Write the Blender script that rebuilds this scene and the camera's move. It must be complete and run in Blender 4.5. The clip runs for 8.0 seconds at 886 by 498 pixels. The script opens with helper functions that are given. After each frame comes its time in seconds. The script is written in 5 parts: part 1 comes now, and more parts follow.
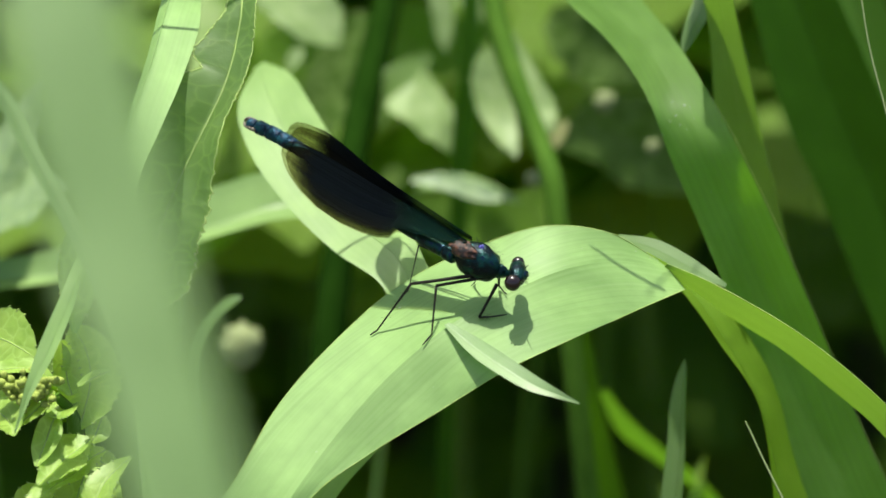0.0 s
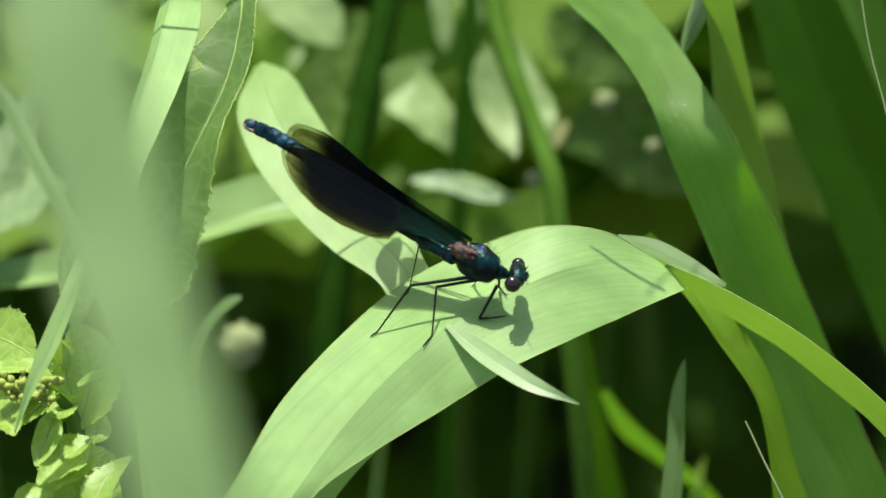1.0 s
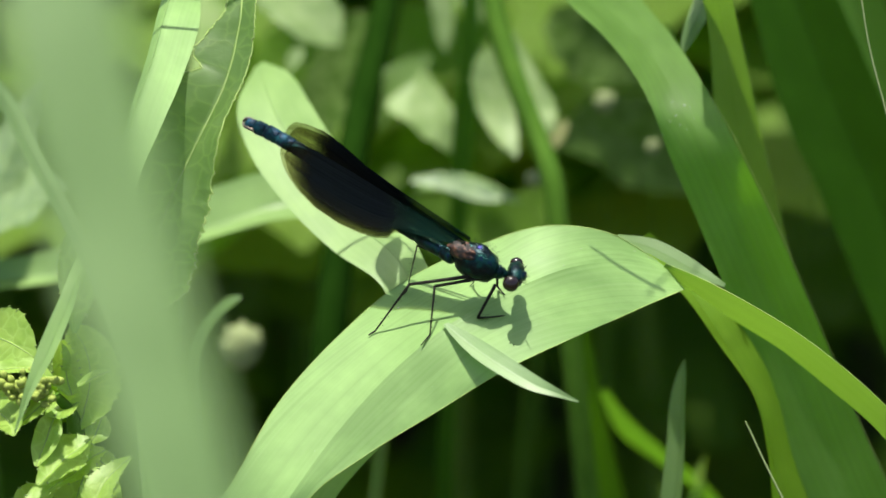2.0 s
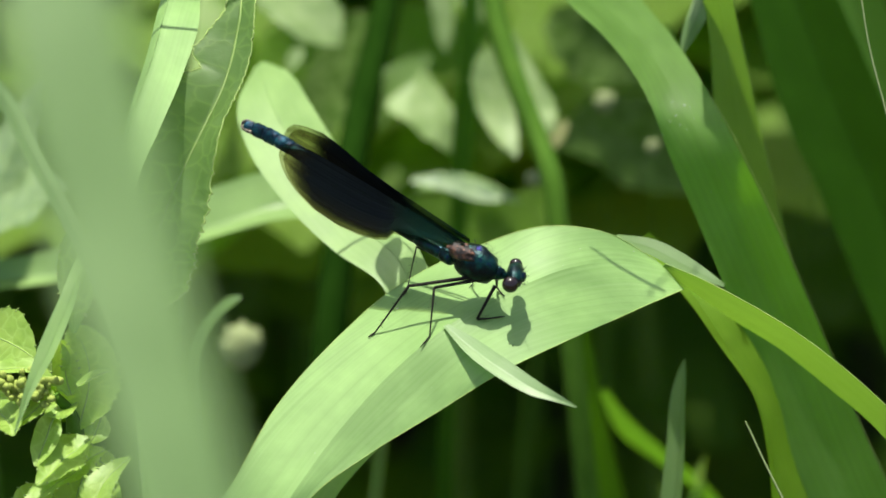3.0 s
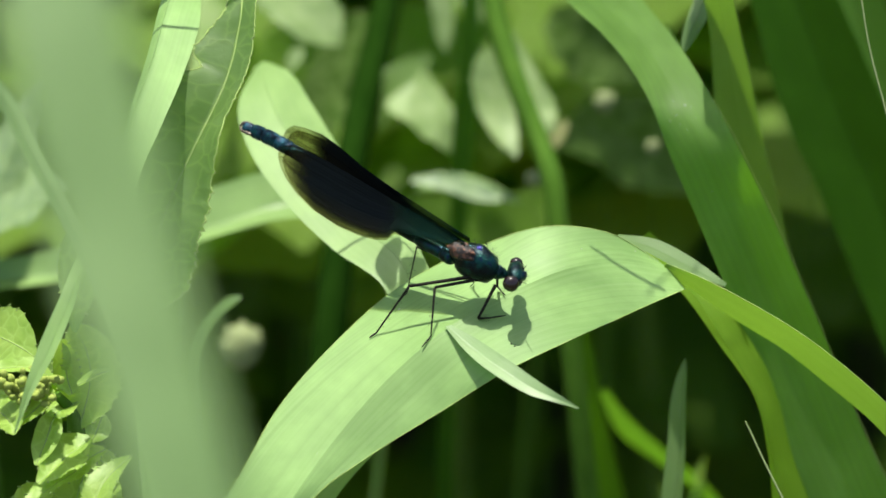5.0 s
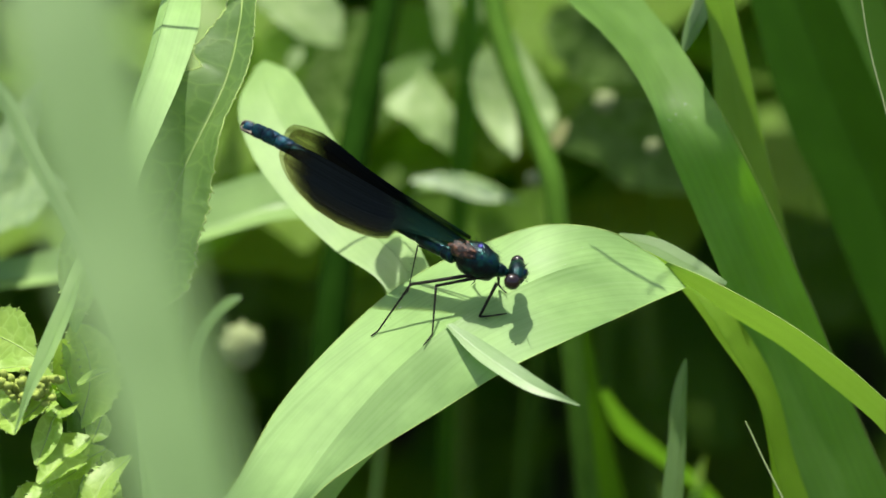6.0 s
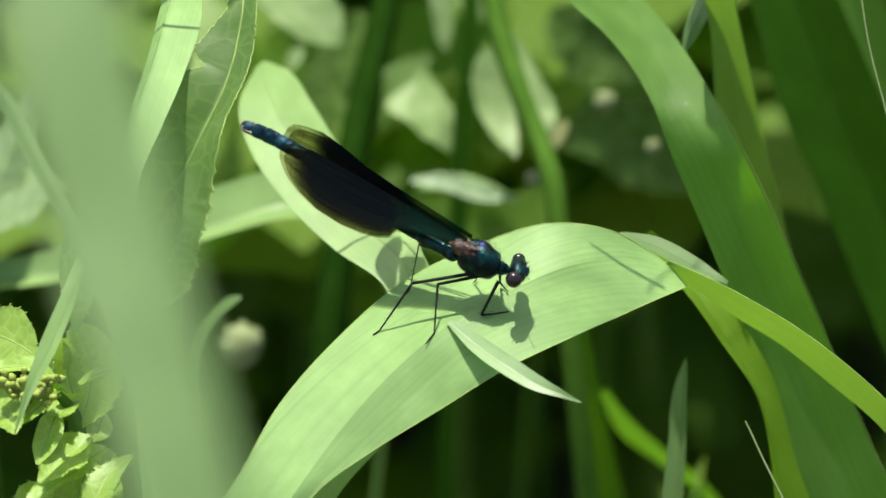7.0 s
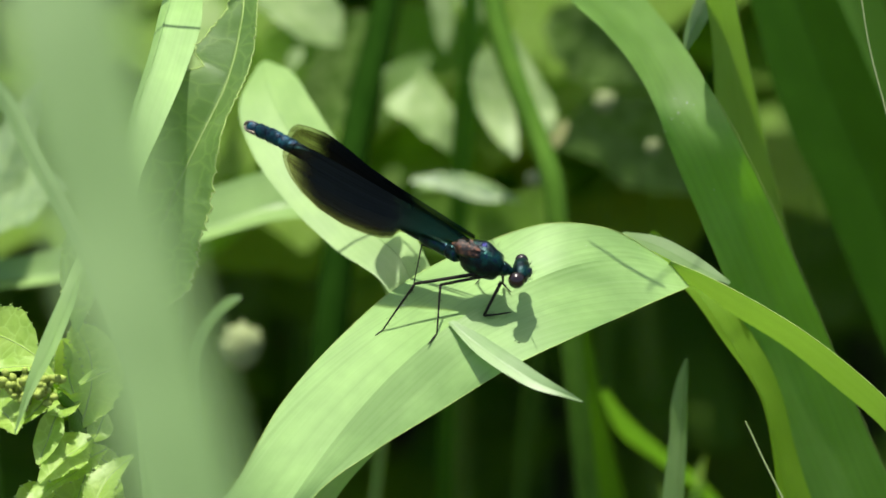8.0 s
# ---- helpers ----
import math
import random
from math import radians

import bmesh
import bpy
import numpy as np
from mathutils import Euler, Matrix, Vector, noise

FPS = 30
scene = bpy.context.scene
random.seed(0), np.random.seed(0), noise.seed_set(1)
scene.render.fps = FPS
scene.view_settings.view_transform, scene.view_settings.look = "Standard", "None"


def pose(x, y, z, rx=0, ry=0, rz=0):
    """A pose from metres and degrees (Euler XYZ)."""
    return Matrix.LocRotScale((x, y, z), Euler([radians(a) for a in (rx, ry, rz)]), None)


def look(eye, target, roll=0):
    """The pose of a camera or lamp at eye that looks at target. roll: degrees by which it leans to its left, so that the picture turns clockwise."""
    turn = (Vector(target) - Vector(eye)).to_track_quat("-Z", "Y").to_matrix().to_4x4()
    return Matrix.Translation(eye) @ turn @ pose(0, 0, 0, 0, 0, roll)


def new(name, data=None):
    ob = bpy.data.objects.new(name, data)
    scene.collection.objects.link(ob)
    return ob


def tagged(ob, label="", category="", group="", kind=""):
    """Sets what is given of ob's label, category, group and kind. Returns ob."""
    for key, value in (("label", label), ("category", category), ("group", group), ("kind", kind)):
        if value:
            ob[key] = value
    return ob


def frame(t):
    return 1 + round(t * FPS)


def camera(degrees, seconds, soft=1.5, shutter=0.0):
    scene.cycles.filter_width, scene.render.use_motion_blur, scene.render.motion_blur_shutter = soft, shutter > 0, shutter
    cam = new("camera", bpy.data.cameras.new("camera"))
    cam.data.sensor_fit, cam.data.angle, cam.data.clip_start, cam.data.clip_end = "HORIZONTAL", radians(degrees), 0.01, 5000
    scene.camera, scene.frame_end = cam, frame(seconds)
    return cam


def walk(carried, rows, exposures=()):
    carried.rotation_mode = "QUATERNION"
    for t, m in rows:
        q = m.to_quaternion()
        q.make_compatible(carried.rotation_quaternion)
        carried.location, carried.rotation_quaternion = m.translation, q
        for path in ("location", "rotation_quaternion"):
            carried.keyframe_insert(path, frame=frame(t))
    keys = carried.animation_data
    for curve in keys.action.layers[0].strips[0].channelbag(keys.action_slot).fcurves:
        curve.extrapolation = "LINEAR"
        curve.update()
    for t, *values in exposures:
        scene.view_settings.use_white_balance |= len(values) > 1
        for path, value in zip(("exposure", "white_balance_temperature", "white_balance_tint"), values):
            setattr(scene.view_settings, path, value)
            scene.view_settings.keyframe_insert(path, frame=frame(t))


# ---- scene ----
# Riverside greenery close to the lens: a damselfly on an arched grass leaf.
cam = camera(14, 8.0, soft=1.6)
FOCUS = Vector((0, 0, 0.35))
EYE = FOCUS + 0.479 * Vector((0, -math.cos(radians(28)), math.sin(radians(28))))
cam.data.dof.use_dof = True
cam.data.dof.focus_distance = 0.479
cam.data.dof.aperture_fstop = 17.0
walk(cam, [(0.0, look(EYE, FOCUS)), (8.0, look(EYE, FOCUS))], exposures=[(0.0, 0.92, 6500, 3), (8.0, 0.92, 6500, 3)])

# ---- light: high sun from the left and a little behind the plants, open sky
SUN_WAY = Vector((0.09, -0.14, -0.98)).normalized()
world = bpy.data.worlds.new("sky")
scene.world = world
world.use_nodes = True
wn = world.node_tree.nodes
sky = wn.new("ShaderNodeTexSky")
sky.sky_type, sky.sun_disc = "NISHITA", False
sky.air_density, sky.dust_density, sky.ozone_density = 0.85, 3.0, 0.6
sky.sun_elevation = math.asin(-SUN_WAY.z)
sky.sun_rotation = math.atan2(-SUN_WAY.x, -SUN_WAY.y)
wn["Background"].inputs["Strength"].default_value = 0.14
world.node_tree.links.new(sky.outputs["Color"], wn["Background"].inputs["Color"])
sun = new("sun", bpy.data.lights.new("sun", "SUN"))
sun.data.energy, sun.data.angle, sun.data.color = 4.5, radians(0.5), (1.0, 0.95, 0.86)
sun.matrix_world = look(Vector((0, 0, 3)), Vector((0, 0, 3)) + SUN_WAY)


# ---- materials
def nodes_of(name):
    m = bpy.data.materials.new(name)
    m.use_nodes = True
    t = m.node_tree
    t.nodes.clear()
    return m, t, t.nodes.new("ShaderNodeOutputMaterial")


def node(t, kind, links=(), **values):
    n = t.nodes.new(kind)
    for key, value in values.items():
        n.inputs[key.replace("_", " ")].default_value = value
    for key, out in links:
        t.links.new(out, n.inputs[key])
    return n


def ramp(t, fac, stops):
    n = t.nodes.new("ShaderNodeValToRGB")
    while len(n.color_ramp.elements) < len(stops):
        n.color_ramp.elements.new(0.5)
    for e, (at, c) in zip(n.color_ramp.elements, stops):
        e.position, e.color = at, (*c, 1) if len(c) == 3 else c
    t.links.new(fac, n.inputs["Fac"])
    return n.outputs["Color"]


def mixed(t, a, b, fac, kind="MIX"):
    n = t.nodes.new("ShaderNodeMix")
    n.data_type, n.blend_type = "RGBA", kind
    for value, at in ((fac, 0), (a, 6), (b, 7)):
        if isinstance(value, (int, float)):
            n.inputs[at].default_value = value
        elif isinstance(value, tuple):
            n.inputs[at].default_value = (*value, 1)
        else:
            t.links.new(value, n.inputs[at])
    return n.outputs[2]


def stretched(t, sx, sy, scale, detail=3.0, rough=0.6):
    uv = t.nodes.new("ShaderNodeUVMap")
    mp = node(t, "ShaderNodeMapping", [("Vector", uv.outputs[0])], Scale=(sx, sy, 1))
    return node(t, "ShaderNodeTexNoise", [("Vector", mp.outputs[0])], Scale=scale, Detail=detail, Roughness=rough).outputs["Fac"]


def grass_material(name, low, high, through_col, gloss=0.35, clear=0.45, ribs=1.0, shine=(0.42, 0.6), lined=0.07):
    """A grass leaf: fine ribs along it, pale bloom, light that shines through."""
    m, t, out = nodes_of(name)
    ribs_n = stretched(t, 26, 0.08, 1.0, 4.0)
    fine = stretched(t, 70, 0.2, 1.0, 2.0)
    veins = stretched(t, 15, 0.05, 1.0, 2.0)
    blot = stretched(t, 1.6, 1.1, 1.0, 4.0)
    spots = stretched(t, 14, 14, 1.0, 2.0)
    c = ramp(t, ribs_n, [(0.3, low), (0.7, high)])
    c = mixed(t, c, tuple(min(1, v * 1.35) for v in high), ramp(t, blot, [(0.42, (0, 0, 0)), (0.72, (0.7, 0.7, 0.7))]))
    c = mixed(t, c, tuple(v * 0.72 for v in low), ramp(t, veins, [(0.34, (0.32, 0.32, 0.32)), (0.5, (0, 0, 0))]))
    c = mixed(t, c, (0.42, 0.45, 0.3), ramp(t, spots, [(0.72, (0, 0, 0)), (0.8, (0.45, 0.45, 0.45))]))
    uv = t.nodes.new("ShaderNodeUVMap")
    wave = node(t, "ShaderNodeTexWave", [("Vector", uv.outputs[0])], Scale=2.6, Distortion=1.6, Detail=2.0)
    wave.inputs["Detail Scale"].default_value = 0.4
    lines = wave.outputs["Fac"]
    c = mixed(t, c, tuple(v * 0.66 for v in low), ramp(t, lines, [(0.0, (lined,) * 3), (0.35, (0, 0, 0))]))
    c = mixed(t, c, tuple(min(1, v * 1.25) for v in high), ramp(t, lines, [(0.75, (0, 0, 0)), (1.0, (lined,) * 3)]))
    th = mixed(t, through_col, tuple(v * 0.7 for v in through_col), mixed(t, ribs_n, lines, 0.15))
    h = mixed(t, mixed(t, mixed(t, ribs_n, fine, 0.45), veins, 0.4), lines, 0.08 if lined else 0.0)
    bump = node(t, "ShaderNodeBump", [("Height", h)], Strength=0.35 * ribs, Distance=0.0004)
    rough = ramp(t, blot, [(0.3, (shine[0],) * 3), (0.7, (shine[1],) * 3)])
    p = node(t, "ShaderNodeBsdfPrincipled", [("Base Color", c), ("Roughness", rough), ("Normal", bump.outputs[0])])
    p.inputs["Specular IOR Level"].default_value = gloss
    tr = node(t, "ShaderNodeBsdfTranslucent", [("Color", th), ("Normal", bump.outputs[0])])
    mix = node(t, "ShaderNodeMixShader", [(1, p.outputs[0]), (2, tr.outputs[0])], Fac=clear)
    t.links.new(mix.outputs[0], out.inputs[0])
    return m


def herb_material(name, low, high, through_col, vein=(0.3, 0.4, 0.14), clear=0.4, gloss=0.4, net=9.0):
    """A broad leaf: net of veins, side veins, puckered between them."""
    m, t, out = nodes_of(name)
    uv = t.nodes.new("ShaderNodeUVMap")
    warp = node(t, "ShaderNodeTexNoise", [("Vector", uv.outputs[0])], Scale=3.0, Detail=2.0)
    v = mixed(t, uv.outputs[0], warp.outputs["Color"], 0.12)
    cell = t.nodes.new("ShaderNodeTexVoronoi")
    cell.feature = "DISTANCE_TO_EDGE"
    cell.inputs["Scale"].default_value = net
    t.links.new(v, cell.inputs["Vector"])
    edge = ramp(t, cell.outputs["Distance"], [(0.0, (1, 1, 1)), (0.05, (0.4, 0.4, 0.4)), (0.14, (0, 0, 0))])
    blot = stretched(t, 2.2, 2.2, 1.0, 5.0)
    c = ramp(t, blot, [(0.3, low), (0.68, high)])
    c = mixed(t, c, vein, mixed(t, (0, 0, 0), edge, 0.32))
    h = mixed(t, cell.outputs["Distance"], blot, 0.4)
    bump = node(t, "ShaderNodeBump", [("Height", h)], Strength=0.3, Distance=0.0006)
    p = node(t, "ShaderNodeBsdfPrincipled", [("Base Color", c), ("Normal", bump.outputs[0])], Roughness=0.5)
    p.inputs["Specular IOR Level"].default_value = gloss
    tr = node(t, "ShaderNodeBsdfTranslucent", [("Color", mixed(t, through_col, tuple(min(1, x * 1.25) for x in through_col), edge)), ("Normal", bump.outputs[0])])
    mix = node(t, "ShaderNodeMixShader", [(1, p.outputs[0]), (2, tr.outputs[0])], Fac=clear)
    t.links.new(mix.outputs[0], out.inputs[0])
    return m


def stem_material(name, low, high, rough=0.5, gloss=0.1):
    m, t, out = nodes_of(name)
    n = stretched(t, 6, 1.5, 1.0, 4.0)
    bump = node(t, "ShaderNodeBump", [("Height", n)], Strength=0.3, Distance=0.0005)
    p = node(t, "ShaderNodeBsdfPrincipled", [("Base Color", ramp(t, n, [(0.3, low), (0.7, high)])), ("Normal", bump.outputs[0])], Roughness=rough)
    p.inputs["Specular IOR Level"].default_value = gloss
    t.links.new(p.outputs[0], out.inputs[0])
    return m


def shell_material(name, stops, metal=0.75, rough=0.28, scale=900.0, bump_s=0.35, spec=0.5):
    """Insect cuticle: metallic colour that wanders, fine pits."""
    m, t, out = nodes_of(name)
    tc = t.nodes.new("ShaderNodeTexCoord")
    n = node(t, "ShaderNodeTexNoise", [("Vector", tc.outputs["Object"])], Scale=scale, Detail=3.0).outputs["Fac"]
    f = node(t, "ShaderNodeTexNoise", [("Vector", tc.outputs["Object"])], Scale=scale * 6, Detail=2.0).outputs["Fac"]
    bump = node(t, "ShaderNodeBump", [("Height", f)], Strength=bump_s, Distance=0.0001)
    p = node(t, "ShaderNodeBsdfPrincipled", [("Base Color", ramp(t, n, stops)), ("Normal", bump.outputs[0])], Metallic=metal, Roughness=rough)
    p.inputs["Specular IOR Level"].default_value = spec
    t.links.new(p.outputs[0], out.inputs[0])
    return m


def wing_material():
    """Demoiselle wing: clear smoky ends, a broad blue-black band, veins along it."""
    m, t, out = nodes_of("banded_wing")
    uv = t.nodes.new("ShaderNodeUVMap")
    sep = node(t, "ShaderNodeSeparateXYZ", [("Vector", uv.outputs[0])])
    wob = stretched(t, 2, 26, 1.0, 3.0)
    mul = t.nodes.new("ShaderNodeMath")
    mul.operation = "MULTIPLY_ADD"
    mul.inputs[1].default_value = 0.16
    t.links.new(wob, mul.inputs[0])
    t.links.new(sep.outputs["X"], mul.inputs[2])
    k = tuple((v, v, v) for v in (0.0, 1.0))
    band = ramp(t, mul.outputs[0], [(0.38, (0.45, 0.45, 0.45)), (0.46, k[1]), (0.84, k[1]), (0.97, (0.05, 0.05, 0.05))])
    edge = ramp(t, sep.outputs["Y"], [(0.55, k[1]), (0.82, (0.72, 0.72, 0.72)), (0.97, (0.08, 0.08, 0.08))])
    dark = mixed(t, band, edge, 1.0, "MULTIPLY")
    vein = stretched(t, 1.6, 20, 1.0, 2.0)
    cross = stretched(t, 60, 3, 1.0, 1.0)
    veins = mixed(t, ramp(t, vein, [(0.46, k[0]), (0.52, k[1])]), ramp(t, cross, [(0.55, k[0]), (0.62, (0.6, 0.6, 0.6))]), 0.4)
    bump = node(t, "ShaderNodeBump", [("Height", vein)], Strength=0.4, Distance=0.0002)
    clear_c = mixed(t, (0.66, 0.64, 0.46), (0.26, 0.235, 0.14), veins)
    tint = mixed(t, clear_c, (0.022, 0.02, 0.014), dark)
    tp = node(t, "ShaderNodeBsdfTransparent", [("Color", tint)])
    low = ramp(t, sep.outputs["X"], [(0.2, (0.006, 0.040, 0.030)), (0.44, (0.014, 0.013, 0.006))])
    body = mixed(t, low, mixed(t, (0.0008, 0.0017, 0.0028), (0.0022, 0.0036, 0.0050), veins), dark)
    p = node(t, "ShaderNodeBsdfPrincipled", [("Base Color", body), ("Normal", bump.outputs[0])], Roughness=0.45)
    p.inputs["Specular IOR Level"].default_value = 0.06
    fac = mixed(t, (0.10, 0.10, 0.10), (0.97, 0.97, 0.97), dark)
    mix = node(t, "ShaderNodeMixShader", [(0, fac), (1, tp.outputs[0]), (2, p.outputs[0])])
    t.links.new(mix.outputs[0], out.inputs[0])
    return m


def soil_material():
    m, t, out = nodes_of("damp_soil")
    tc = t.nodes.new("ShaderNodeTexCoord")
    a = node(t, "ShaderNodeTexNoise", [("Vector", tc.outputs["Object"])], Scale=18.0, Detail=8.0).outputs["Fac"]
    b = node(t, "ShaderNodeTexNoise", [("Vector", tc.outputs["Object"])], Scale=1.5, Detail=3.0).outputs["Fac"]
    c = mixed(t, ramp(t, a, [(0.3, (0.05, 0.04, 0.022)), (0.7, (0.13, 0.105, 0.06))]), (0.02, 0.035, 0.01), ramp(t, b, [(0.45, (0, 0, 0)), (0.6, (0.7, 0.7, 0.7))]))
    bump = node(t, "ShaderNodeBump", [("Height", a)], Strength=0.8, Distance=0.02)
    p = node(t, "ShaderNodeBsdfPrincipled", [("Base Color", c), ("Normal", bump.outputs[0])], Roughness=0.9)
    t.links.new(p.outputs[0], out.inputs[0])
    return m


PALE = grass_material("pale_grass", (0.18, 0.30, 0.085), (0.25, 0.38, 0.12), (0.25, 0.48, 0.033), gloss=0.85, shine=(0.46, 0.62), ribs=0.3)
MID = grass_material("mid_grass", (0.05, 0.125, 0.014), (0.075, 0.165, 0.024), (0.15, 0.34, 0.012), gloss=0.28)
YELLOW = grass_material("yellow_grass", (0.100, 0.205, 0.016), (0.150, 0.27, 0.028), (0.32, 0.57, 0.012), gloss=0.15, clear=0.6)
BLOOM = grass_material("bloomed_grass", (0.070, 0.148, 0.021), (0.110, 0.202, 0.043), (0.23, 0.56, 0.012), gloss=0.4, clear=0.5, shine=(0.55, 0.68), ribs=0.5, lined=0.0)
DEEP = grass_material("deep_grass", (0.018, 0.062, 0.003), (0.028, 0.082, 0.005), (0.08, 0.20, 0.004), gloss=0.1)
DOCK = herb_material("dock_leaf", (0.085, 0.160, 0.040), (0.145, 0.235, 0.080), (0.27, 0.48, 0.024), vein=(0.2, 0.29, 0.1), gloss=0.5, clear=0.58, net=3.6)
CRESS = herb_material("herb_leaf", (0.150, 0.270, 0.028), (0.320, 0.455, 0.085), (0.44, 0.66, 0.024), vein=(0.36, 0.46, 0.16), clear=0.4, gloss=0.6, net=6.0)
# background leaf copies: sun put into the pale colour, shade into the dark ones
SHADED = herb_material("shaded_broad_leaf", (0.05, 0.10, 0.016), (0.075, 0.13, 0.026), (0.07, 0.15, 0.01), clear=0.2, net=3.0, gloss=0.06)
SUNLIT = herb_material("sunlit_broad_leaf", (0.165, 0.255, 0.075), (0.33, 0.415, 0.20), (0.23, 0.41, 0.042), net=3.0)
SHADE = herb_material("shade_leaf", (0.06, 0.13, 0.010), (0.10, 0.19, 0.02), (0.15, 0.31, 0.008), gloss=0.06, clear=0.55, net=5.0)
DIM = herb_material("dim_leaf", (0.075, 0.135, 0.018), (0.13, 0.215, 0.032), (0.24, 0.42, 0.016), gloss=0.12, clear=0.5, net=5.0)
MARGIN = stem_material("leaf_margin", (0.20, 0.30, 0.07), (0.30, 0.38, 0.12))
STALK = stem_material("green_stalk", (0.038, 0.095, 0.007), (0.065, 0.135, 0.013), 0.7)
# shade on the rear stem is put into a near-black green without gloss
SHADED_STALK = stem_material("shaded_stalk", (0.006, 0.021, 0.002), (0.013, 0.036, 0.004), 0.8, 0.0)
SILVER = grass_material("silvery_grass", (0.20, 0.31, 0.12), (0.26, 0.37, 0.165), (0.21, 0.40, 0.04), gloss=0.8, shine=(0.42, 0.58), ribs=0.5)
DRY = stem_material("dry_stalk", (0.15, 0.20, 0.08), (0.24, 0.28, 0.13), 0.7)
DRYLEAF = herb_material("withered_leaf", (0.16, 0.17, 0.06), (0.26, 0.25, 0.11), (0.2, 0.24, 0.05), net=3.0)
FLECK = stem_material("pale_dust", (0.26, 0.32, 0.19), (0.38, 0.42, 0.28), 0.8)
PETAL = stem_material("faded_petal", (0.14, 0.165, 0.07), (0.22, 0.25, 0.13), 0.8)
LEAF = grass_material("arched_grass", (0.143, 0.262, 0.063), (0.198, 0.320, 0.096), (0.19, 0.40, 0.034), gloss=0.65, clear=0.28, shine=(0.56, 0.66), ribs=0.4, lined=0.06)
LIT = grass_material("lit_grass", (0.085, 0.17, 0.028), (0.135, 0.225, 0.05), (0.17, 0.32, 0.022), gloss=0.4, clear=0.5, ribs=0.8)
SAGE = grass_material("grey_green_grass", (0.10, 0.18, 0.05), (0.15, 0.235, 0.085), (0.16, 0.32, 0.03), gloss=0.5, ribs=0.6)
NEAR = grass_material("dull_grass", (0.142, 0.238, 0.076), (0.192, 0.298, 0.110), (0.15, 0.31, 0.03), gloss=0.6, ribs=0.3)
GREY = herb_material("grey_broad_leaf", (0.07, 0.125, 0.045), (0.17, 0.235, 0.12), (0.12, 0.25, 0.03), clear=0.2, gloss=0.5, net=3.0)
BUD = stem_material("bud_green", (0.19, 0.25, 0.042), (0.30, 0.345, 0.09), 0.7)
SOIL = soil_material()
TEAL = shell_material("teal_cuticle", [(0.36, (0.001, 0.005, 0.009)), (0.50, (0.002, 0.016, 0.018)), (0.60, (0.004, 0.042, 0.034)), (0.68, (0.004, 0.012, 0.04))], 0.75, 0.30, 650.0, 0.9)
BLUE = shell_material("blue_cuticle", [(0.38, (0.0015, 0.009, 0.024)), (0.5, (0.004, 0.030, 0.062)), (0.62, (0.010, 0.070, 0.10))], 0.65, 0.5, 1300.0, 0.6)
RUST = shell_material("rust_cuticle", [(0.42, (0.008, 0.005, 0.004)), (0.55, (0.06, 0.022, 0.012)), (0.70, (0.20, 0.085, 0.045))], 0.1, 0.5, 1800.0, 0.8)
VIOLET = shell_material("violet_cuticle", [(0.35, (0.008, 0.01, 0.05)), (0.65, (0.04, 0.035, 0.2))], 0.7, 0.4, 1500.0, 0.6)
EYEBALL = shell_material("dark_eye", [(0.3, (0.005, 0.003, 0.004)), (0.7, (0.018, 0.007, 0.006))], 0.0, 0.18, 400.0, 0.1)
BLACK = shell_material("black_leg", [(0.3, (0.006, 0.006, 0.004)), (0.7, (0.016, 0.014, 0.010))], 0.0, 0.6, 2000.0, 0.35, 0.12)
CLASP = shell_material("tail_clasp", [(0.3, (0.02, 0.016, 0.014)), (0.7, (0.22, 0.17, 0.14))], 0.2, 0.4, 2500.0)
WING = wing_material()


# ---- building
def spline(rows, n):
    """Smooth rows of numbers through the given ones, n steps between each two."""
    a = np.array([np.concatenate([np.ravel(v) for v in r]) if isinstance(r[0], (tuple, list)) else np.array(r) for r in rows], float)
    got = []
    gap = np.linalg.norm(np.diff(a[:, :3], axis=0), axis=1) + 1e-9
    slope = [(a[1] - a[0]) / gap[0]]
    for i in range(1, len(a) - 1):
        g0, g1 = gap[i - 1], gap[i]
        slope.append(((a[i] - a[i - 1]) / g0 * g1 + (a[i + 1] - a[i]) / g1 * g0) / (g0 + g1))
    slope.append((a[-1] - a[-2]) / gap[-1])
    for i in range(len(a) - 1):
        for k in range(n):
            f, g = k / n, gap[i]
            got.append(a[i] * (2 * f ** 3 - 3 * f * f + 1) + slope[i] * g * (f ** 3 - 2 * f * f + f)
                       + a[i + 1] * (3 * f * f - 2 * f ** 3) + slope[i + 1] * g * (f ** 3 - f * f))
    got.append(a[-1])
    return np.array(got)


def sheet(grid, uvs):
    bm = bmesh.new()
    lay = bm.loops.layers.uv.new("UVMap")
    vs = [[bm.verts.new(p) for p in row] for row in grid]
    for i in range(len(vs) - 1):
        for j in range(len(vs[0]) - 1):
            f = bm.faces.new((vs[i][j], vs[i][j + 1], vs[i + 1][j + 1], vs[i + 1][j]))
            f.smooth = True
            for lp, (a, b) in zip(f.loops, ((i, j), (i, j + 1), (i + 1, j + 1), (i + 1, j))):
                lp[lay].uv = uvs[a][b]
    return bm


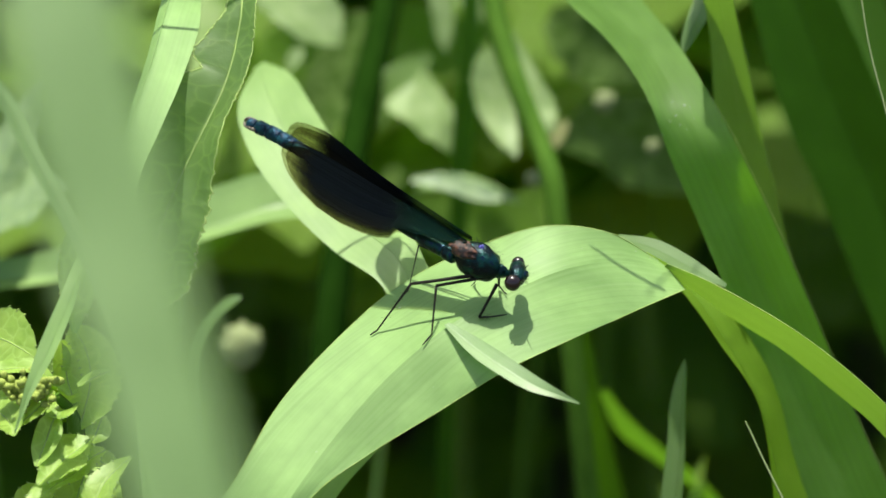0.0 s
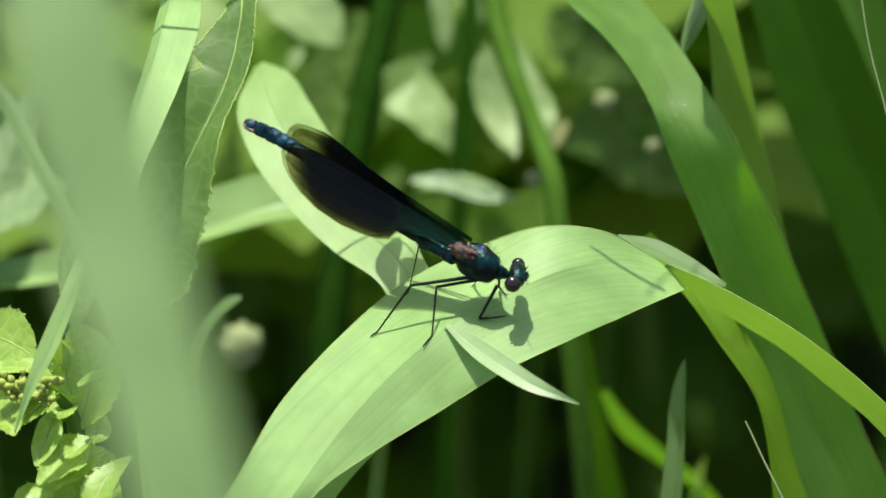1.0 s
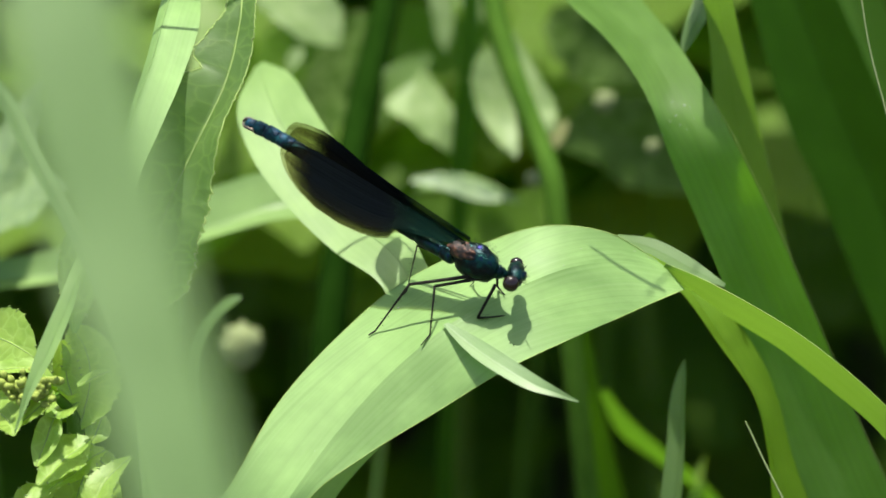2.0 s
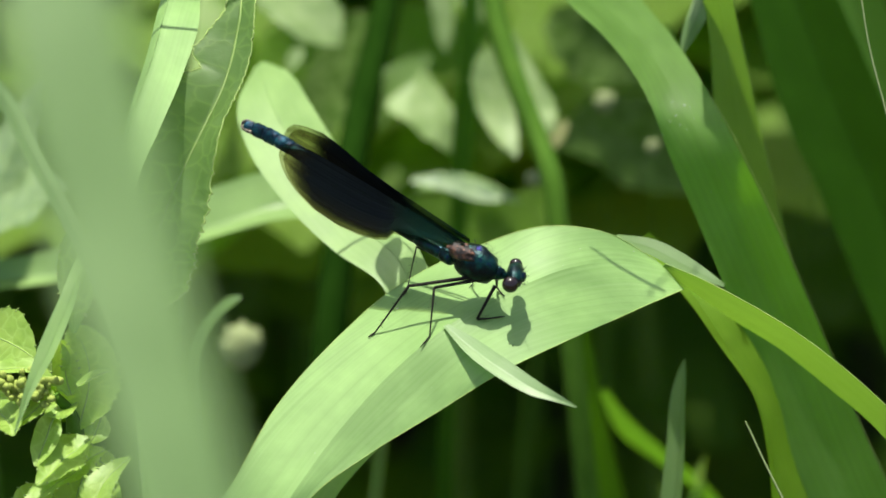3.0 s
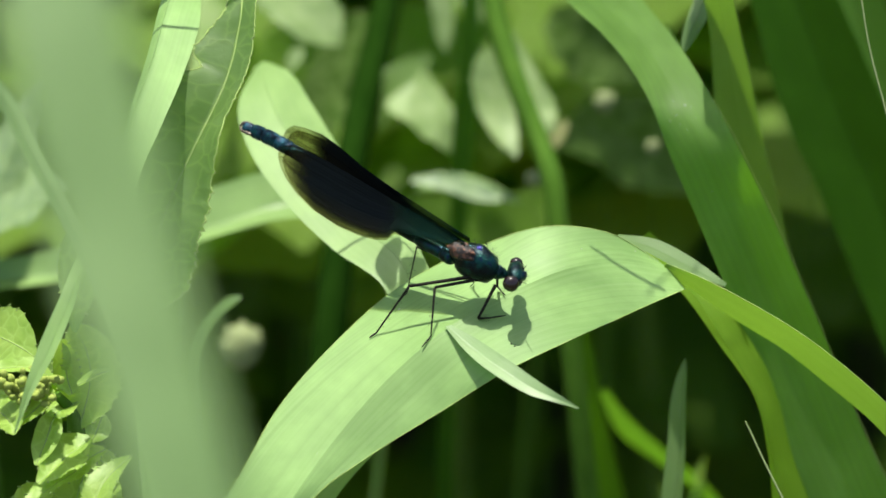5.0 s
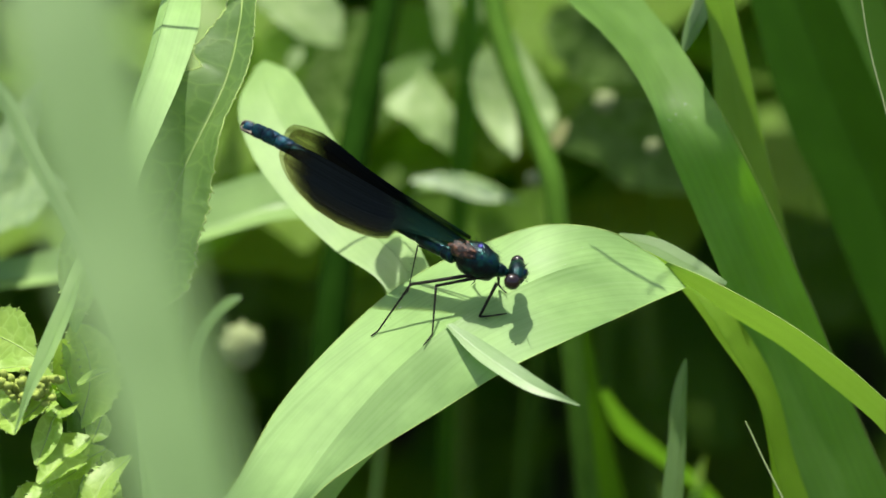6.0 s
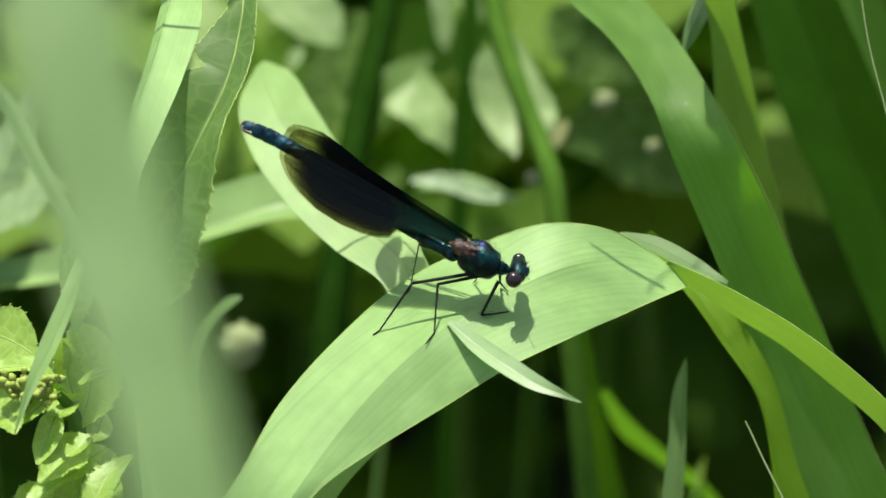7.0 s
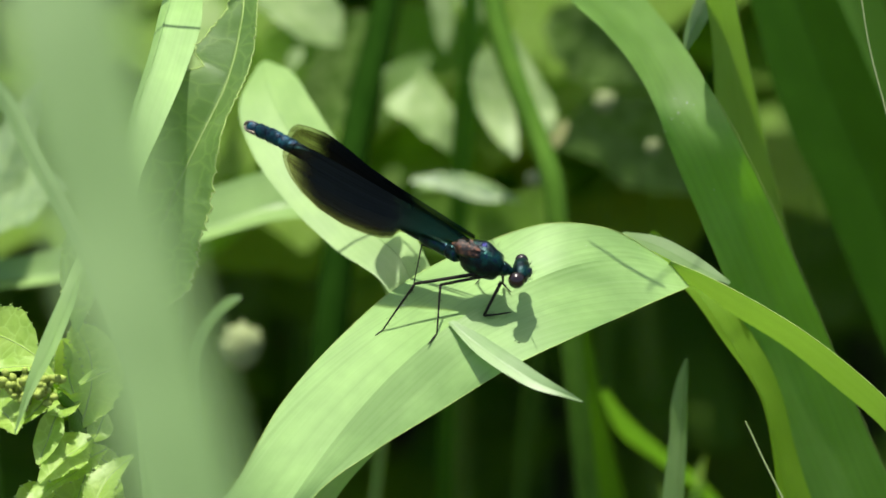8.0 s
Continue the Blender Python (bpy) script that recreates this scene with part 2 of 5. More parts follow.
def loft(rows, n=10, m=10, fold=0.15, wave=0.0, teeth=0.0, curl=0.0, seed=1, crease=False, rims=()):
    """A leaf along rows of (middle, half to one edge[, half to the other edge]); fold lifts the halves to a shallow V,
    curl rounds them, wave ruffles the margins, teeth notch them. The V opens along middle x half. rims, two lists, take the edges."""
    rows = [(r[0], r[1], r[2] if len(r) > 2 else tuple(-v for v in r[1])) for r in rows]
    s = spline(rows, n)
    grid, uvs, run = [], [], 0.0
    rnd = random.Random(seed)
    for i, r in enumerate(s):
        c, a, b = Vector(r[:3]), Vector(r[3:6]), Vector(r[6:9])
        t = Vector(s[min(i + 1, len(s) - 1)][:3]) - Vector(s[max(i - 1, 0)][:3])
        nrm = t.cross(a - b).normalized()
        run += t.length / 2
        wid = (a.length + b.length) / 2
        line, uvl = [], []
        jag = [1 + teeth * (rnd.random() - 0.35) * (1.6 if rnd.random() < 0.3 else 0.7) for _ in (0, 1)]
        for k in range(-m, m + 1):
            f = abs(k) / m
            h = (a * jag[0]) if k < 0 else (b * jag[1])
            lift = fold * f + curl * f * f
            ruf = wave * f * f * noise.noise(Vector((run * 160, 3.1 * (k > 0), seed)))
            fine = 0.012 * noise.noise(Vector((run * 60, f * (2 if k > 0 else -2), seed + 5)))
            line.append(c + h * f + nrm * wid * (lift + ruf + fine))
            uvl.append((k / m * wid * 100, run * 100))
        grid.append(line)
        uvs.append(uvl)
        for rim, at in zip(rims, (0, -1)):
            rim.append((line[m], line[at]))
    if crease:
        return joined([sheet([g[:m + 1] for g in grid], [u[:m + 1] for u in uvs]), sheet([g[m:] for g in grid], [u[m:] for u in uvs])])
    return sheet(grid, uvs)


def tube(rows, n=6, sides=8, bm=None):
    """A round stalk along rows of ((x, y, z), radius)."""
    s = spline([(*p, r) for p, r in rows], n)
    grid, uvs, run = [], [], 0.0
    side = None
    for i, r in enumerate(s):
        t = (Vector(s[min(i + 1, len(s) - 1)][:3]) - Vector(s[max(i - 1, 0)][:3])).normalized()
        side = t.orthogonal() if side is None else (side - t * side.dot(t))
        side.normalize()
        up = t.cross(side)
        run += 0.0 if i == 0 else (Vector(r[:3]) - Vector(s[i - 1][:3])).length
        ang = [2 * math.pi * k / sides for k in range(sides + 1)]
        grid.append([Vector(r[:3]) + (side * math.cos(q) + up * math.sin(q)) * max(r[3], 1e-6) for q in ang])
        uvs.append([(q * r[3] * 100, run * 100) for q in ang])
    made = sheet(grid, uvs)
    bmesh.ops.remove_doubles(made, verts=made.verts, dist=1e-7)
    bmesh.ops.holes_fill(made, edges=[e for e in made.edges if e.is_boundary], sides=0)
    return made


def ball(middle, along, radii, up=(0, 0, 1), u=14, v=9, dent=0.0):
    """An ellipsoid whose first radius lies along a direction."""
    bm = bmesh.new()
    bmesh.ops.create_uvsphere(bm, u_segments=u, v_segments=v, radius=1)
    x = Vector(along).normalized()
    y = Vector(up).cross(x).normalized()
    z = x.cross(y)
    for w in bm.verts:
        k = 1 + dent * noise.noise(w.co * 2.2)
        w.co = Vector(middle) + x * w.co.x * radii[0] * k + y * w.co.y * radii[1] * k + z * w.co.z * radii[2] * k
    for f in bm.faces:
        f.smooth = True
    return bm


def joined(bms):
    mesh = bpy.data.meshes.new("joined")
    bm = bmesh.new()
    for b in bms:
        b.to_mesh(mesh)
        bm.from_mesh(mesh)
        b.free()
    bpy.data.meshes.remove(mesh)
    for f in bm.faces:
        f.smooth = True
    return bm


BASES = {}


def mesh_of(name, bm, material, base):
    bm.transform(Matrix.Translation(-Vector(base)))
    me = bpy.data.meshes.new(name)
    bm.to_mesh(me)
    bm.free()
    me.materials.append(material)
    return me


def solo(name, bm, material, base, label, category, group="", kind=""):
    """A thing of one mesh, its origin at its base."""
    ob = new(name, mesh_of(name, bm, material, base))
    ob.location = base
    return tagged(ob, label, category, group, kind)


def thing(name, base, label, category, group=""):
    ob = new(name)
    ob.empty_display_size = 0.01
    ob.location = base
    BASES[ob] = Vector(base)
    return tagged(ob, label, category, group)


def part(name, bm, material, parent, label=""):
    """One mesh under a thing or a part, built in world metres."""
    base = BASES[parent]
    ob = new(name, mesh_of(name, bm, material, base))
    ob.parent = parent
    BASES[ob] = base
    return tagged(ob, label) if label else ob


def broad_leaf(base, tip, half, sag=0.1, fold=0.2, wave=0.15, teeth=0.1, shape=0.42, seed=1, n=5, m=7):
    """An oval leaf from base to tip; half is the way to one edge where it is widest, shape where along it that is."""
    a, b, h = Vector(base), Vector(tip), Vector(half)
    nrm = (b - a).cross(h).normalized()
    rows = []
    for i in range(10):
        f = i / 9
        wd = (math.sin(math.pi * f ** (math.log(0.5) / math.log(shape))) ** 0.75) if 0 < f < 1 else 0.02
        c = a.lerp(b, f) + nrm * (b - a).length * sag * 4 * f * (1 - f)
        rows.append((tuple(c), tuple(h * max(wd, 0.02))))
    return loft(rows, n=n, m=m, fold=fold, wave=wave, teeth=teeth, seed=seed)


def wing_sheet(base, tip, chord, leads, trails, bow=0.0, band=1.0):
    """A stalked, round-tipped wing: base to tip along its front, chord across it; leads and trails give both edges as shares of the chord, band shifts its dark band."""
    b, d, c = Vector(base), Vector(tip) - Vector(base), Vector(chord)
    nrm = d.cross(c).normalized()
    grid, uvs = [], []
    n, m = 64, 14
    for i in range(n + 1):
        f = i / n
        lead, trail = (float(np.interp(f, *zip(*e))) for e in (leads, trails))
        line, uvl = [], []
        for j in range(m + 1):
            g = j / m
            ridge = 0.00009 * math.sin(g * 40) + 0.0012 * bow * (g - 0.5) ** 2
            line.append(b + d * f + c * (lead + (trail - lead) * g) + nrm * (ridge + 0.0006 * bow * f * f))
            uvl.append((f * band, g))
        grid.append(line)
        uvs.append(uvl)
    return sheet(grid, uvs)


# ---- the ground
bm = bmesh.new()
bmesh.ops.create_grid(bm, x_segments=60, y_segments=60, size=1.0)
for v in bm.verts:
    r = v.co.length
    v.co *= 0.6 + 60 * r ** 6
    v.co.z = 0.012 * noise.noise(v.co * 5) if r < 0.7 else 0.0
ground = solo("ground", bm, SOIL, (0, 0, 0), "damp dark soil under the riverside plants", "soil", kind="structure")


def grass(name, rows, material, base, label, n=8, m=6, fold=0.15, rib=0.00009):
    """A grass plant of one long leaf, with its middle rib."""
    ob = thing(name, base, label, "grass")
    leaf = part("leaf_blade", loft(rows, n=n, m=m, fold=fold, seed=len(BASES)), material, ob)
    tip = 0.00006
    if rib:
        part("midrib", tube([(r[0], max(tip, min(rib, 0.06 * Vector(r[1]).length))) for r in rows], n=n, sides=5), material, leaf)
    return ob


# ---- the arched leaf that carries the damselfly
perch = thing("grass_plant", (-0.06821, -0.00811, -0.004), "broad pale green grass leaf arched over, sunlit", "grass leaf")
PERCH_ROWS = [
    ((-0.06821, -0.00811, -0.004), (-0.004, 0, 0.001), (0.004, 0, -0.001)),
    ((-0.03342, -0.0419, 0.2925), (-0.00473, 0.00398, -0.00103), (0.00307, -0.00231, -0.00009)),
    ((-0.02591, -0.03094, 0.3195), (-0.0092, 0.0076, -0.00275), (0.00287, 0.00015, -0.00184)),
    ((-0.01975, -0.02574, 0.32716), (-0.00831, 0.00431, -0.00147), (0.00276, 0.00058, -0.00019)),
    ((-0.01354, -0.01911, 0.33323), (-0.00813, 0.00637, 0.00026), (0.00405, -0.00169, -0.00233)),
    ((-0.00621, -0.01334, 0.33917), (-0.00717, 0.00893, 0.0004), (0.00584, -0.00396, -0.00384)),
    ((0.00097, -0.00964, 0.34379), (-0.00651, 0.01255, -0.00067), (0.00691, -0.00589, -0.00362)),
    ((0.00857, -0.00555, 0.34637), (-0.00424, 0.01096, 0.00101), (0.00739, -0.00479, -0.00474)),
    ((0.01699, -0.00027, 0.34734), (-0.00307, 0.00526, 0.00352), (0.00619, -0.00278, -0.00628)),
    ((0.02391, 0.00419, 0.34595), (-0.00163, 0.00259, 0.00294), (0.00449, -0.00356, -0.00436)),
    ((0.03049, 0.00669, 0.34341), (-0.00129, 0.00186, 0.0003), (0.00226, -0.0027, -0.00166))]
part("leaf_blade", loft(PERCH_ROWS, n=14, m=12, fold=0.0, crease=True), LEAF, perch)
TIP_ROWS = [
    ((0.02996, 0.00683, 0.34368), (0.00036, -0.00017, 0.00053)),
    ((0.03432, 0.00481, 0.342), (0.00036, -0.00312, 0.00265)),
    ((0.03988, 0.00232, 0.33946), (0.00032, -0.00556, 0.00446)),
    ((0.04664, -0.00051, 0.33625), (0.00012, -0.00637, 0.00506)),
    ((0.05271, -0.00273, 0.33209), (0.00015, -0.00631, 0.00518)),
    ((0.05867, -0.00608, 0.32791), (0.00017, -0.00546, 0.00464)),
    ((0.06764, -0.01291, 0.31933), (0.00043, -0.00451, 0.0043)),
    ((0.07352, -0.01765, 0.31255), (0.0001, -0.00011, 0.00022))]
# same leaf, but its lit-through look is helped by a separate clearer material
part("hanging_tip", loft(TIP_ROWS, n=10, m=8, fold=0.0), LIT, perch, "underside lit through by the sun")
# same leaf again, its shade put into a darker grey-green
part("far_half", loft([
    ((0.02367, 0.01393, 0.34426), (0.00059, 0.0011, -0.00006)),
    ((0.02832, 0.01343, 0.3433), (0.00083, 0.00128, 0.00028)),
    ((0.03289, 0.01146, 0.34172), (0.00084, 0.00128, 0.00028)),
    ((0.0386, 0.00913, 0.33947), (0.00015, 0.00011, 0.0002))], n=8, m=5, fold=0.1), SAGE, perch)

def rim_of(rows, side, r, n=12):
    """A thin thickened margin along one edge of rows."""
    return tube([(tuple(Vector(q[0]) + Vector(q[side])), r) for q in rows], n=n, sides=5)


part("margin", rim_of(PERCH_ROWS, 1, 0.00006), MARGIN, perch, "thin pale leaf margin")
part("margin", rim_of(PERCH_ROWS, 2, 0.00006), MARGIN, perch, "thin pale leaf margin")
part("margin", rim_of(TIP_ROWS, 1, 0.00005), MARGIN, perch, "thin pale leaf margin")

for spot, size in (((-0.00580, -0.00228, 0.34235), 0.00022), ((0.01859, 0.00304, 0.34846), 9e-05), ((0.02600, 0.00677, 0.34607), 0.00012), ((0.02797, 0.00732, 0.34473), 0.0001), ((-0.01647, -0.02086, 0.33121), 9e-05), ((0.01623, -0.00019, 0.34763), 8e-05)):
    part("fleck", ball(spot, (1, 0.4, 0.2), (size * 1.1, size * 0.6, size * 0.35), u=8, v=6, dent=0.5), FLECK, perch, "pale fleck of dust")
for spot, size in (((0.00895, -0.01192, 0.34237), 0.00008), ((0.00938, -0.01213, 0.34221), 0.0001)):
    part("fleck", ball(spot, (1, 0.4, 0.2), (size * 1.5, size, size * 0.7), u=8, v=6, dent=0.5), BLACK, perch, "dark fleck of dirt")

# the narrow leaf tip that stands out over the arched leaf
stub = solo("leaf_tip", loft([
    ((0.00045, -0.00975, 0.34402), (0.00037, 0.00016, 0.00008)),
    ((0.00376, -0.01347, 0.34298), (0.00067, 0.00094, 0.00049)),
    ((0.00796, -0.01789, 0.34213), (0.00067, 0.00113, 0.00063)),
    ((0.01201, -0.02072, 0.34106), (0.00052, 0.00067, 0.00063)),
    ((0.01510, -0.02259, 0.34072), (0.00022, 0.00021, 0.00039)),
    ((0.01747, -0.02350, 0.34007), (0.00007, 0.00003, 0.00006))], n=10, m=6, fold=0.25), SILVER, (0.00052, -0.00748, 0.34275), "short pale green leaf tip on the arched leaf", "leaf tip")

# ---- the pale leaf behind the damselfly
back_leaf = grass("grass_plant", [
    ((-0.0272, 0.06325, 0.34755), (-0.00062, -0.0011, 0.00005)),
    ((-0.02635, 0.05562, 0.34811), (-0.00342, -0.00462, -0.00017)),
    ((-0.02308, 0.04367, 0.34694), (-0.00437, -0.00601, -0.00065)),
    ((-0.01836, 0.03426, 0.34414), (-0.00419, -0.00596, -0.00055)),
    ((-0.01134, 0.02263, 0.34145), (-0.00382, -0.00479, -0.00049)),
    ((-0.00527, 0.01278, 0.33996), (-0.00228, -0.00402, -0.00116)),
    ((-0.0034, 0.00805, 0.33531), (-0.00306, -0.00283, -0.00107)),
    ((-0.00727, 0.0042, 0.32595), (-0.00305, -0.00101, 0.00237)),
    ((-0.0173, -0.00283, 0.31486), (-0.00301, -0.00098, 0.00241)),
    ((-0.03094, -0.01846, 0.29398), (-0.00223, -0.00047, 0.00125)),
    ((-0.06094, 0.00795, -0.004), (0.003, 0, 0.001))], PALE, (-0.06094, 0.00795, -0.004),
    "pale green grass leaf, curled over at its top", n=10, m=8, fold=0.12)

# ---- blades on the left
upper_blade = grass("grass_plant", [
    ((-0.03558, 0.03203, 0.37617), (-0.00008, 0, 0), (0.00008, 0, 0)),
    ((-0.03637, 0.02859, 0.37608), (-0.00108, 0.00014, 0.00027), (0.003, -0.00124, -0.00021)),
    ((-0.03691, 0.02285, 0.37594), (-0.0013, 0.00113, 0), (0.00425, -0.00222, 0.00008)),
    ((-0.03832, 0.00915, 0.37359), (-0.00113, 0.00112, -0.00003), (0.00409, -0.00342, -0.00004)),
    ((-0.03993, -0.00242, 0.371), (-0.00097, 0.00111, -0.00005), (0.00331, -0.00338, 0.00003)),
    ((-0.04022, -0.01566, 0.36741), (-0.00093, 0.00017, 0.00032), (0.00146, -0.00198, 0.00053)),
    ((-0.03882, -0.03174, 0.35421), (-0.00098, 0.00013, 0.00025), (0.00091, -0.0001, -0.00019)),
    ((-0.0345, -0.04664, 0.3347), (-0.00077, 0.00013, 0.00025), (0.00084, -0.00016, -0.00031)),
    ((-0.03234, -0.03813, -0.004), (0.002, 0, 0.001))], LEAF, (-0.03234, -0.03813, -0.004),
    "pale upright grass blade with a keeled middle", n=10, m=8, fold=0.26)
grass("grass_plant", [
    ((-0.02731, -0.20469, 0.49329), (-0.00391, -0.00053, -0.00099)),
    ((-0.02501, -0.21211, 0.48467), (-0.0036, -0.00139, -0.00049)),
    ((-0.02327, -0.21725, 0.47925), (-0.00364, -0.00139, -0.00048)),
    ((-0.02053, -0.22369, 0.47141), (-0.00348, -0.00135, -0.0004)),
    ((-0.0178, -0.23033, 0.46424), (-0.00331, -0.00132, -0.00036)),
    ((-0.0154, -0.23609, 0.45766), (-0.00322, -0.00128, -0.00028)),
    ((-0.01133, -0.24903, 0.44184), (-0.00298, -0.00112, 0.00002)),
    ((0.02937, -0.24282, -0.004), (0.004, 0, 0))], NEAR, (0.02937, -0.24282, -0.004),
    "broad pale grass blade very close to the lens", n=8, m=8, fold=0.1)
grass("grass_plant", [
    ((-0.04637, -0.01125, 0.35441), (-0.00076, 0.00105, -0.00015)),
    ((-0.04861, -0.01487, 0.34972), (-0.001, 0.00068, 0.00021)),
    ((-0.0509, -0.01848, 0.34506), (-0.00108, 0.00067, 0.0002)),
    ((-0.05319, -0.02174, 0.34107), (-0.00058, 0.00014, 0.00026)),
    ((-0.05496, -0.02519, 0.3367), (-0.00007, 0.00003, 0.00006))][::-1] + [
    ((-0.04381, -0.00919, 0.35828), (-0.00066, 0.00021, 0.00039)), ((-0.04179, -0.00811, 0.35606), (-0.00066, 0, 0)), ((-0.04069, -0.01293, 0.34698), (-0.00073, 0, 0)), ((-0.02849, -0.01845, -0.004), (0.002, 0, 0))], PALE, (-0.02849, -0.01845, -0.004),
    "narrow pale grass blade bent down in front of the herb", n=8, m=5, fold=0.3)
grass("grass_plant", [
    ((-0.05512, -0.04459, 0.39819), (-0.00098, -0.00031, -0.00058)), ((-0.0512, -0.04643, 0.39473), (-0.00078, -0.00031, -0.00058)), ((-0.04706, -0.05175, 0.389), (-0.00078, -0.00021, -0.0004)), ((-0.0422, -0.05852, 0.38265), (-0.00065, -0.00024, -0.00046)),
    ((-0.03085, -0.07731, 0.35797), (-0.00064, -0.00018, -0.00034)), ((-0.00446, -0.07124, -0.004), (0.002, 0, 0))], NEAR, (-0.00446, -0.07124, -0.004),
    "slim grey-green grass blade in front of the herb", n=8, m=5, fold=0.2)
grass("grass_plant", [
    ((-0.09405, 0.06137, 0.30567), (0.00017, -0.00209, -0.00181)), ((-0.07468, 0.07315, 0.30439), (0.00044, -0.00287, -0.00114)), ((-0.06052, 0.07415, 0.30627), (0.00057, -0.00292, -0.00123)), ((-0.0462, 0.07421, 0.31064), (0.00077, -0.0043, -0.00169)), ((-0.03362, 0.0724, 0.31577), (0.00111, -0.00526, -0.00137)),
    ((-0.02311, 0.07372, 0.31824), (0.00099, -0.00438, -0.00185)), ((-0.01622, 0.07586, 0.31376), (0.00009, -0.00414, -0.0014)), ((-0.00835, 0.07441, 0.30249), (-0.00087, -0.00192, -0.00148)), ((-0.00838, 0.07198, 0.29366), (-0.00134, -0.00084, -0.00157)), ((-0.01545, 0.0644, 0.28368), (-0.00133, -0.00042, -0.00078)), ((-0.0254, 0.06196, 0.27057), (-0.00089, -0.00042, -0.00079)), ((-0.03632, 0.06763, -0.004), (0.003, 0, 0))], PALE, (-0.03632, 0.06763, -0.004),
    "pale grass blade lying across, out of focus", n=8, m=6, fold=-0.6)

# ---- blades on the right
A_ROWS = [
    ((0.0095, 0.06465, 0.37787), (0.00025, 0.00053, 0.00014), (-0.00025, -0.00053, -0.00014)),
    ((0.01453, 0.06451, 0.36908), (0.00225, 0.00633, -0.00087), (-0.00221, -0.00639, 0.00076)),
    ((0.02179, 0.05612, 0.36182), (0.00454, 0.0091, -0.00205), (-0.00469, -0.00801, 0.00198)),
    ((0.02594, 0.04769, 0.36089), (0.00371, 0.00712, -0.00153), (-0.0041, -0.00717, 0.00142)),
    ((0.02923, 0.04035, 0.35985), (0.00335, 0.00541, -0.00047), (-0.00361, -0.00554, 0.00022)),
    ((0.03205, 0.03249, 0.35785), (0.00368, 0.00357, 0.00032), (-0.00343, -0.00277, -0.00094)),
    ((0.03548, 0.02478, 0.354), (0.00391, -0.00099, 0.0024), (-0.00381, 0.00278, -0.0033)),
    ((0.04072, 0.02127, 0.34314), (0.00405, -0.00156, 0.00345), (-0.00394, 0.00155, -0.00348)),
    ((0.04684, 0.01697, 0.32973), (0.00432, -0.00115, 0.00316), (-0.00436, 0.00114, -0.00318)),
    ((0.05368, 0.0125, 0.31386), (0.00445, -0.00057, 0.00319), (-0.00457, 0.00052, -0.00328)),
    ((0.05951, 0.0087, 0.30033), (0.0047, -0.00039, 0.00354), (-0.00466, 0.00038, -0.00355)),
    ((0.06918, 0.01078, 0.26376), (0.0056, -0.00086, 0.00263), (-0.00548, 0.00086, -0.00264)),
    ((0.09092, 0.02685, -0.004), (0.004, 0, 0))]
blade_a = grass("grass_plant", A_ROWS, BLOOM, (0.09092, 0.02685, -0.004),
    "broad green grass blade bent over, pale along its top", n=10, m=9, fold=0.10, rib=0)
part("margin", rim_of(A_ROWS, 1, 0.00003), MARGIN, blade_a, "thin pale leaf margin")
for spot, size in (((0.03051, 0.02793, 0.35323), 0.00012), ((0.03236, 0.02853, 0.35582), 0.00016), ((0.03357, 0.02963, 0.35686), 0.0002), ((0.03295, 0.0274, 0.35489), 0.0001), ((0.0344, 0.0291, 0.35685), 0.0001), ((0.0315, 0.02824, 0.35509), 0.00012), ((0.03733, 0.02293, 0.34678), 0.00014), ((0.03377, 0.0266, 0.35458), 0.0001), ((0.03196, 0.03047, 0.35706), 0.0001), ((0.03493, 0.02714, 0.35606), 0.0001)):
    part("fleck", ball(spot, (1, 0.4, 0.2), (size * 1.1, size * 0.6, size * 0.35), u=8, v=6, dent=0.5), FLECK, blade_a, "pale fleck of dust")
B_ROWS = [
    ((0.03427, 0.02887, 0.39791), (0.00174, -0.00281, 0.0011)),
    ((0.03697, 0.03585, 0.37696), (0.00171, -0.00358, 0.00179)),
    ((0.03994, 0.04166, 0.36232), (0.00175, -0.00335, 0.00223)),
    ((0.04178, 0.04385, 0.35153), (0.00241, -0.00323, 0.00244)),
    ((0.04374, 0.04543, 0.34171), (0.00267, -0.00328, 0.00236)),
    ((0.04673, 0.04769, 0.33318), (0.00188, -0.00228, 0.0021)),
    ((0.0508, 0.05011, 0.32069), (0.0009, -0.00137, 0.00169)),
    ((0.05758, 0.05394, 0.29596), (0.00143, -0.00128, 0.00185)),
    ((0.08794, 0.06533, -0.004), (0.004, 0, 0))]
blade_b = grass("grass_plant", B_ROWS, LIT, (0.08794, 0.06533, -0.004),
    "upright green grass blade, sun shining through its top", n=10, m=8, fold=0.05, rib=0)
part("margin", rim_of(B_ROWS, 1, 0.00003), MARGIN, blade_b, "thin pale leaf margin")
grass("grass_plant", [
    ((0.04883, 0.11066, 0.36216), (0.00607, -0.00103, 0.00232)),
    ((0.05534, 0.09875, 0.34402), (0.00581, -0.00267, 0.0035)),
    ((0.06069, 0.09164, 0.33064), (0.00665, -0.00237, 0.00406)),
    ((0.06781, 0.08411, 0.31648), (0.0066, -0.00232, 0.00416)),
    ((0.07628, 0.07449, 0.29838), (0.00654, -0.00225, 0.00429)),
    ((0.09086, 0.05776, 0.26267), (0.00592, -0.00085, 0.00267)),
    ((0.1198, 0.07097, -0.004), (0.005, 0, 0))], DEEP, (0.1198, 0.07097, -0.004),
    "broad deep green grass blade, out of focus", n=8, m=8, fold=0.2)
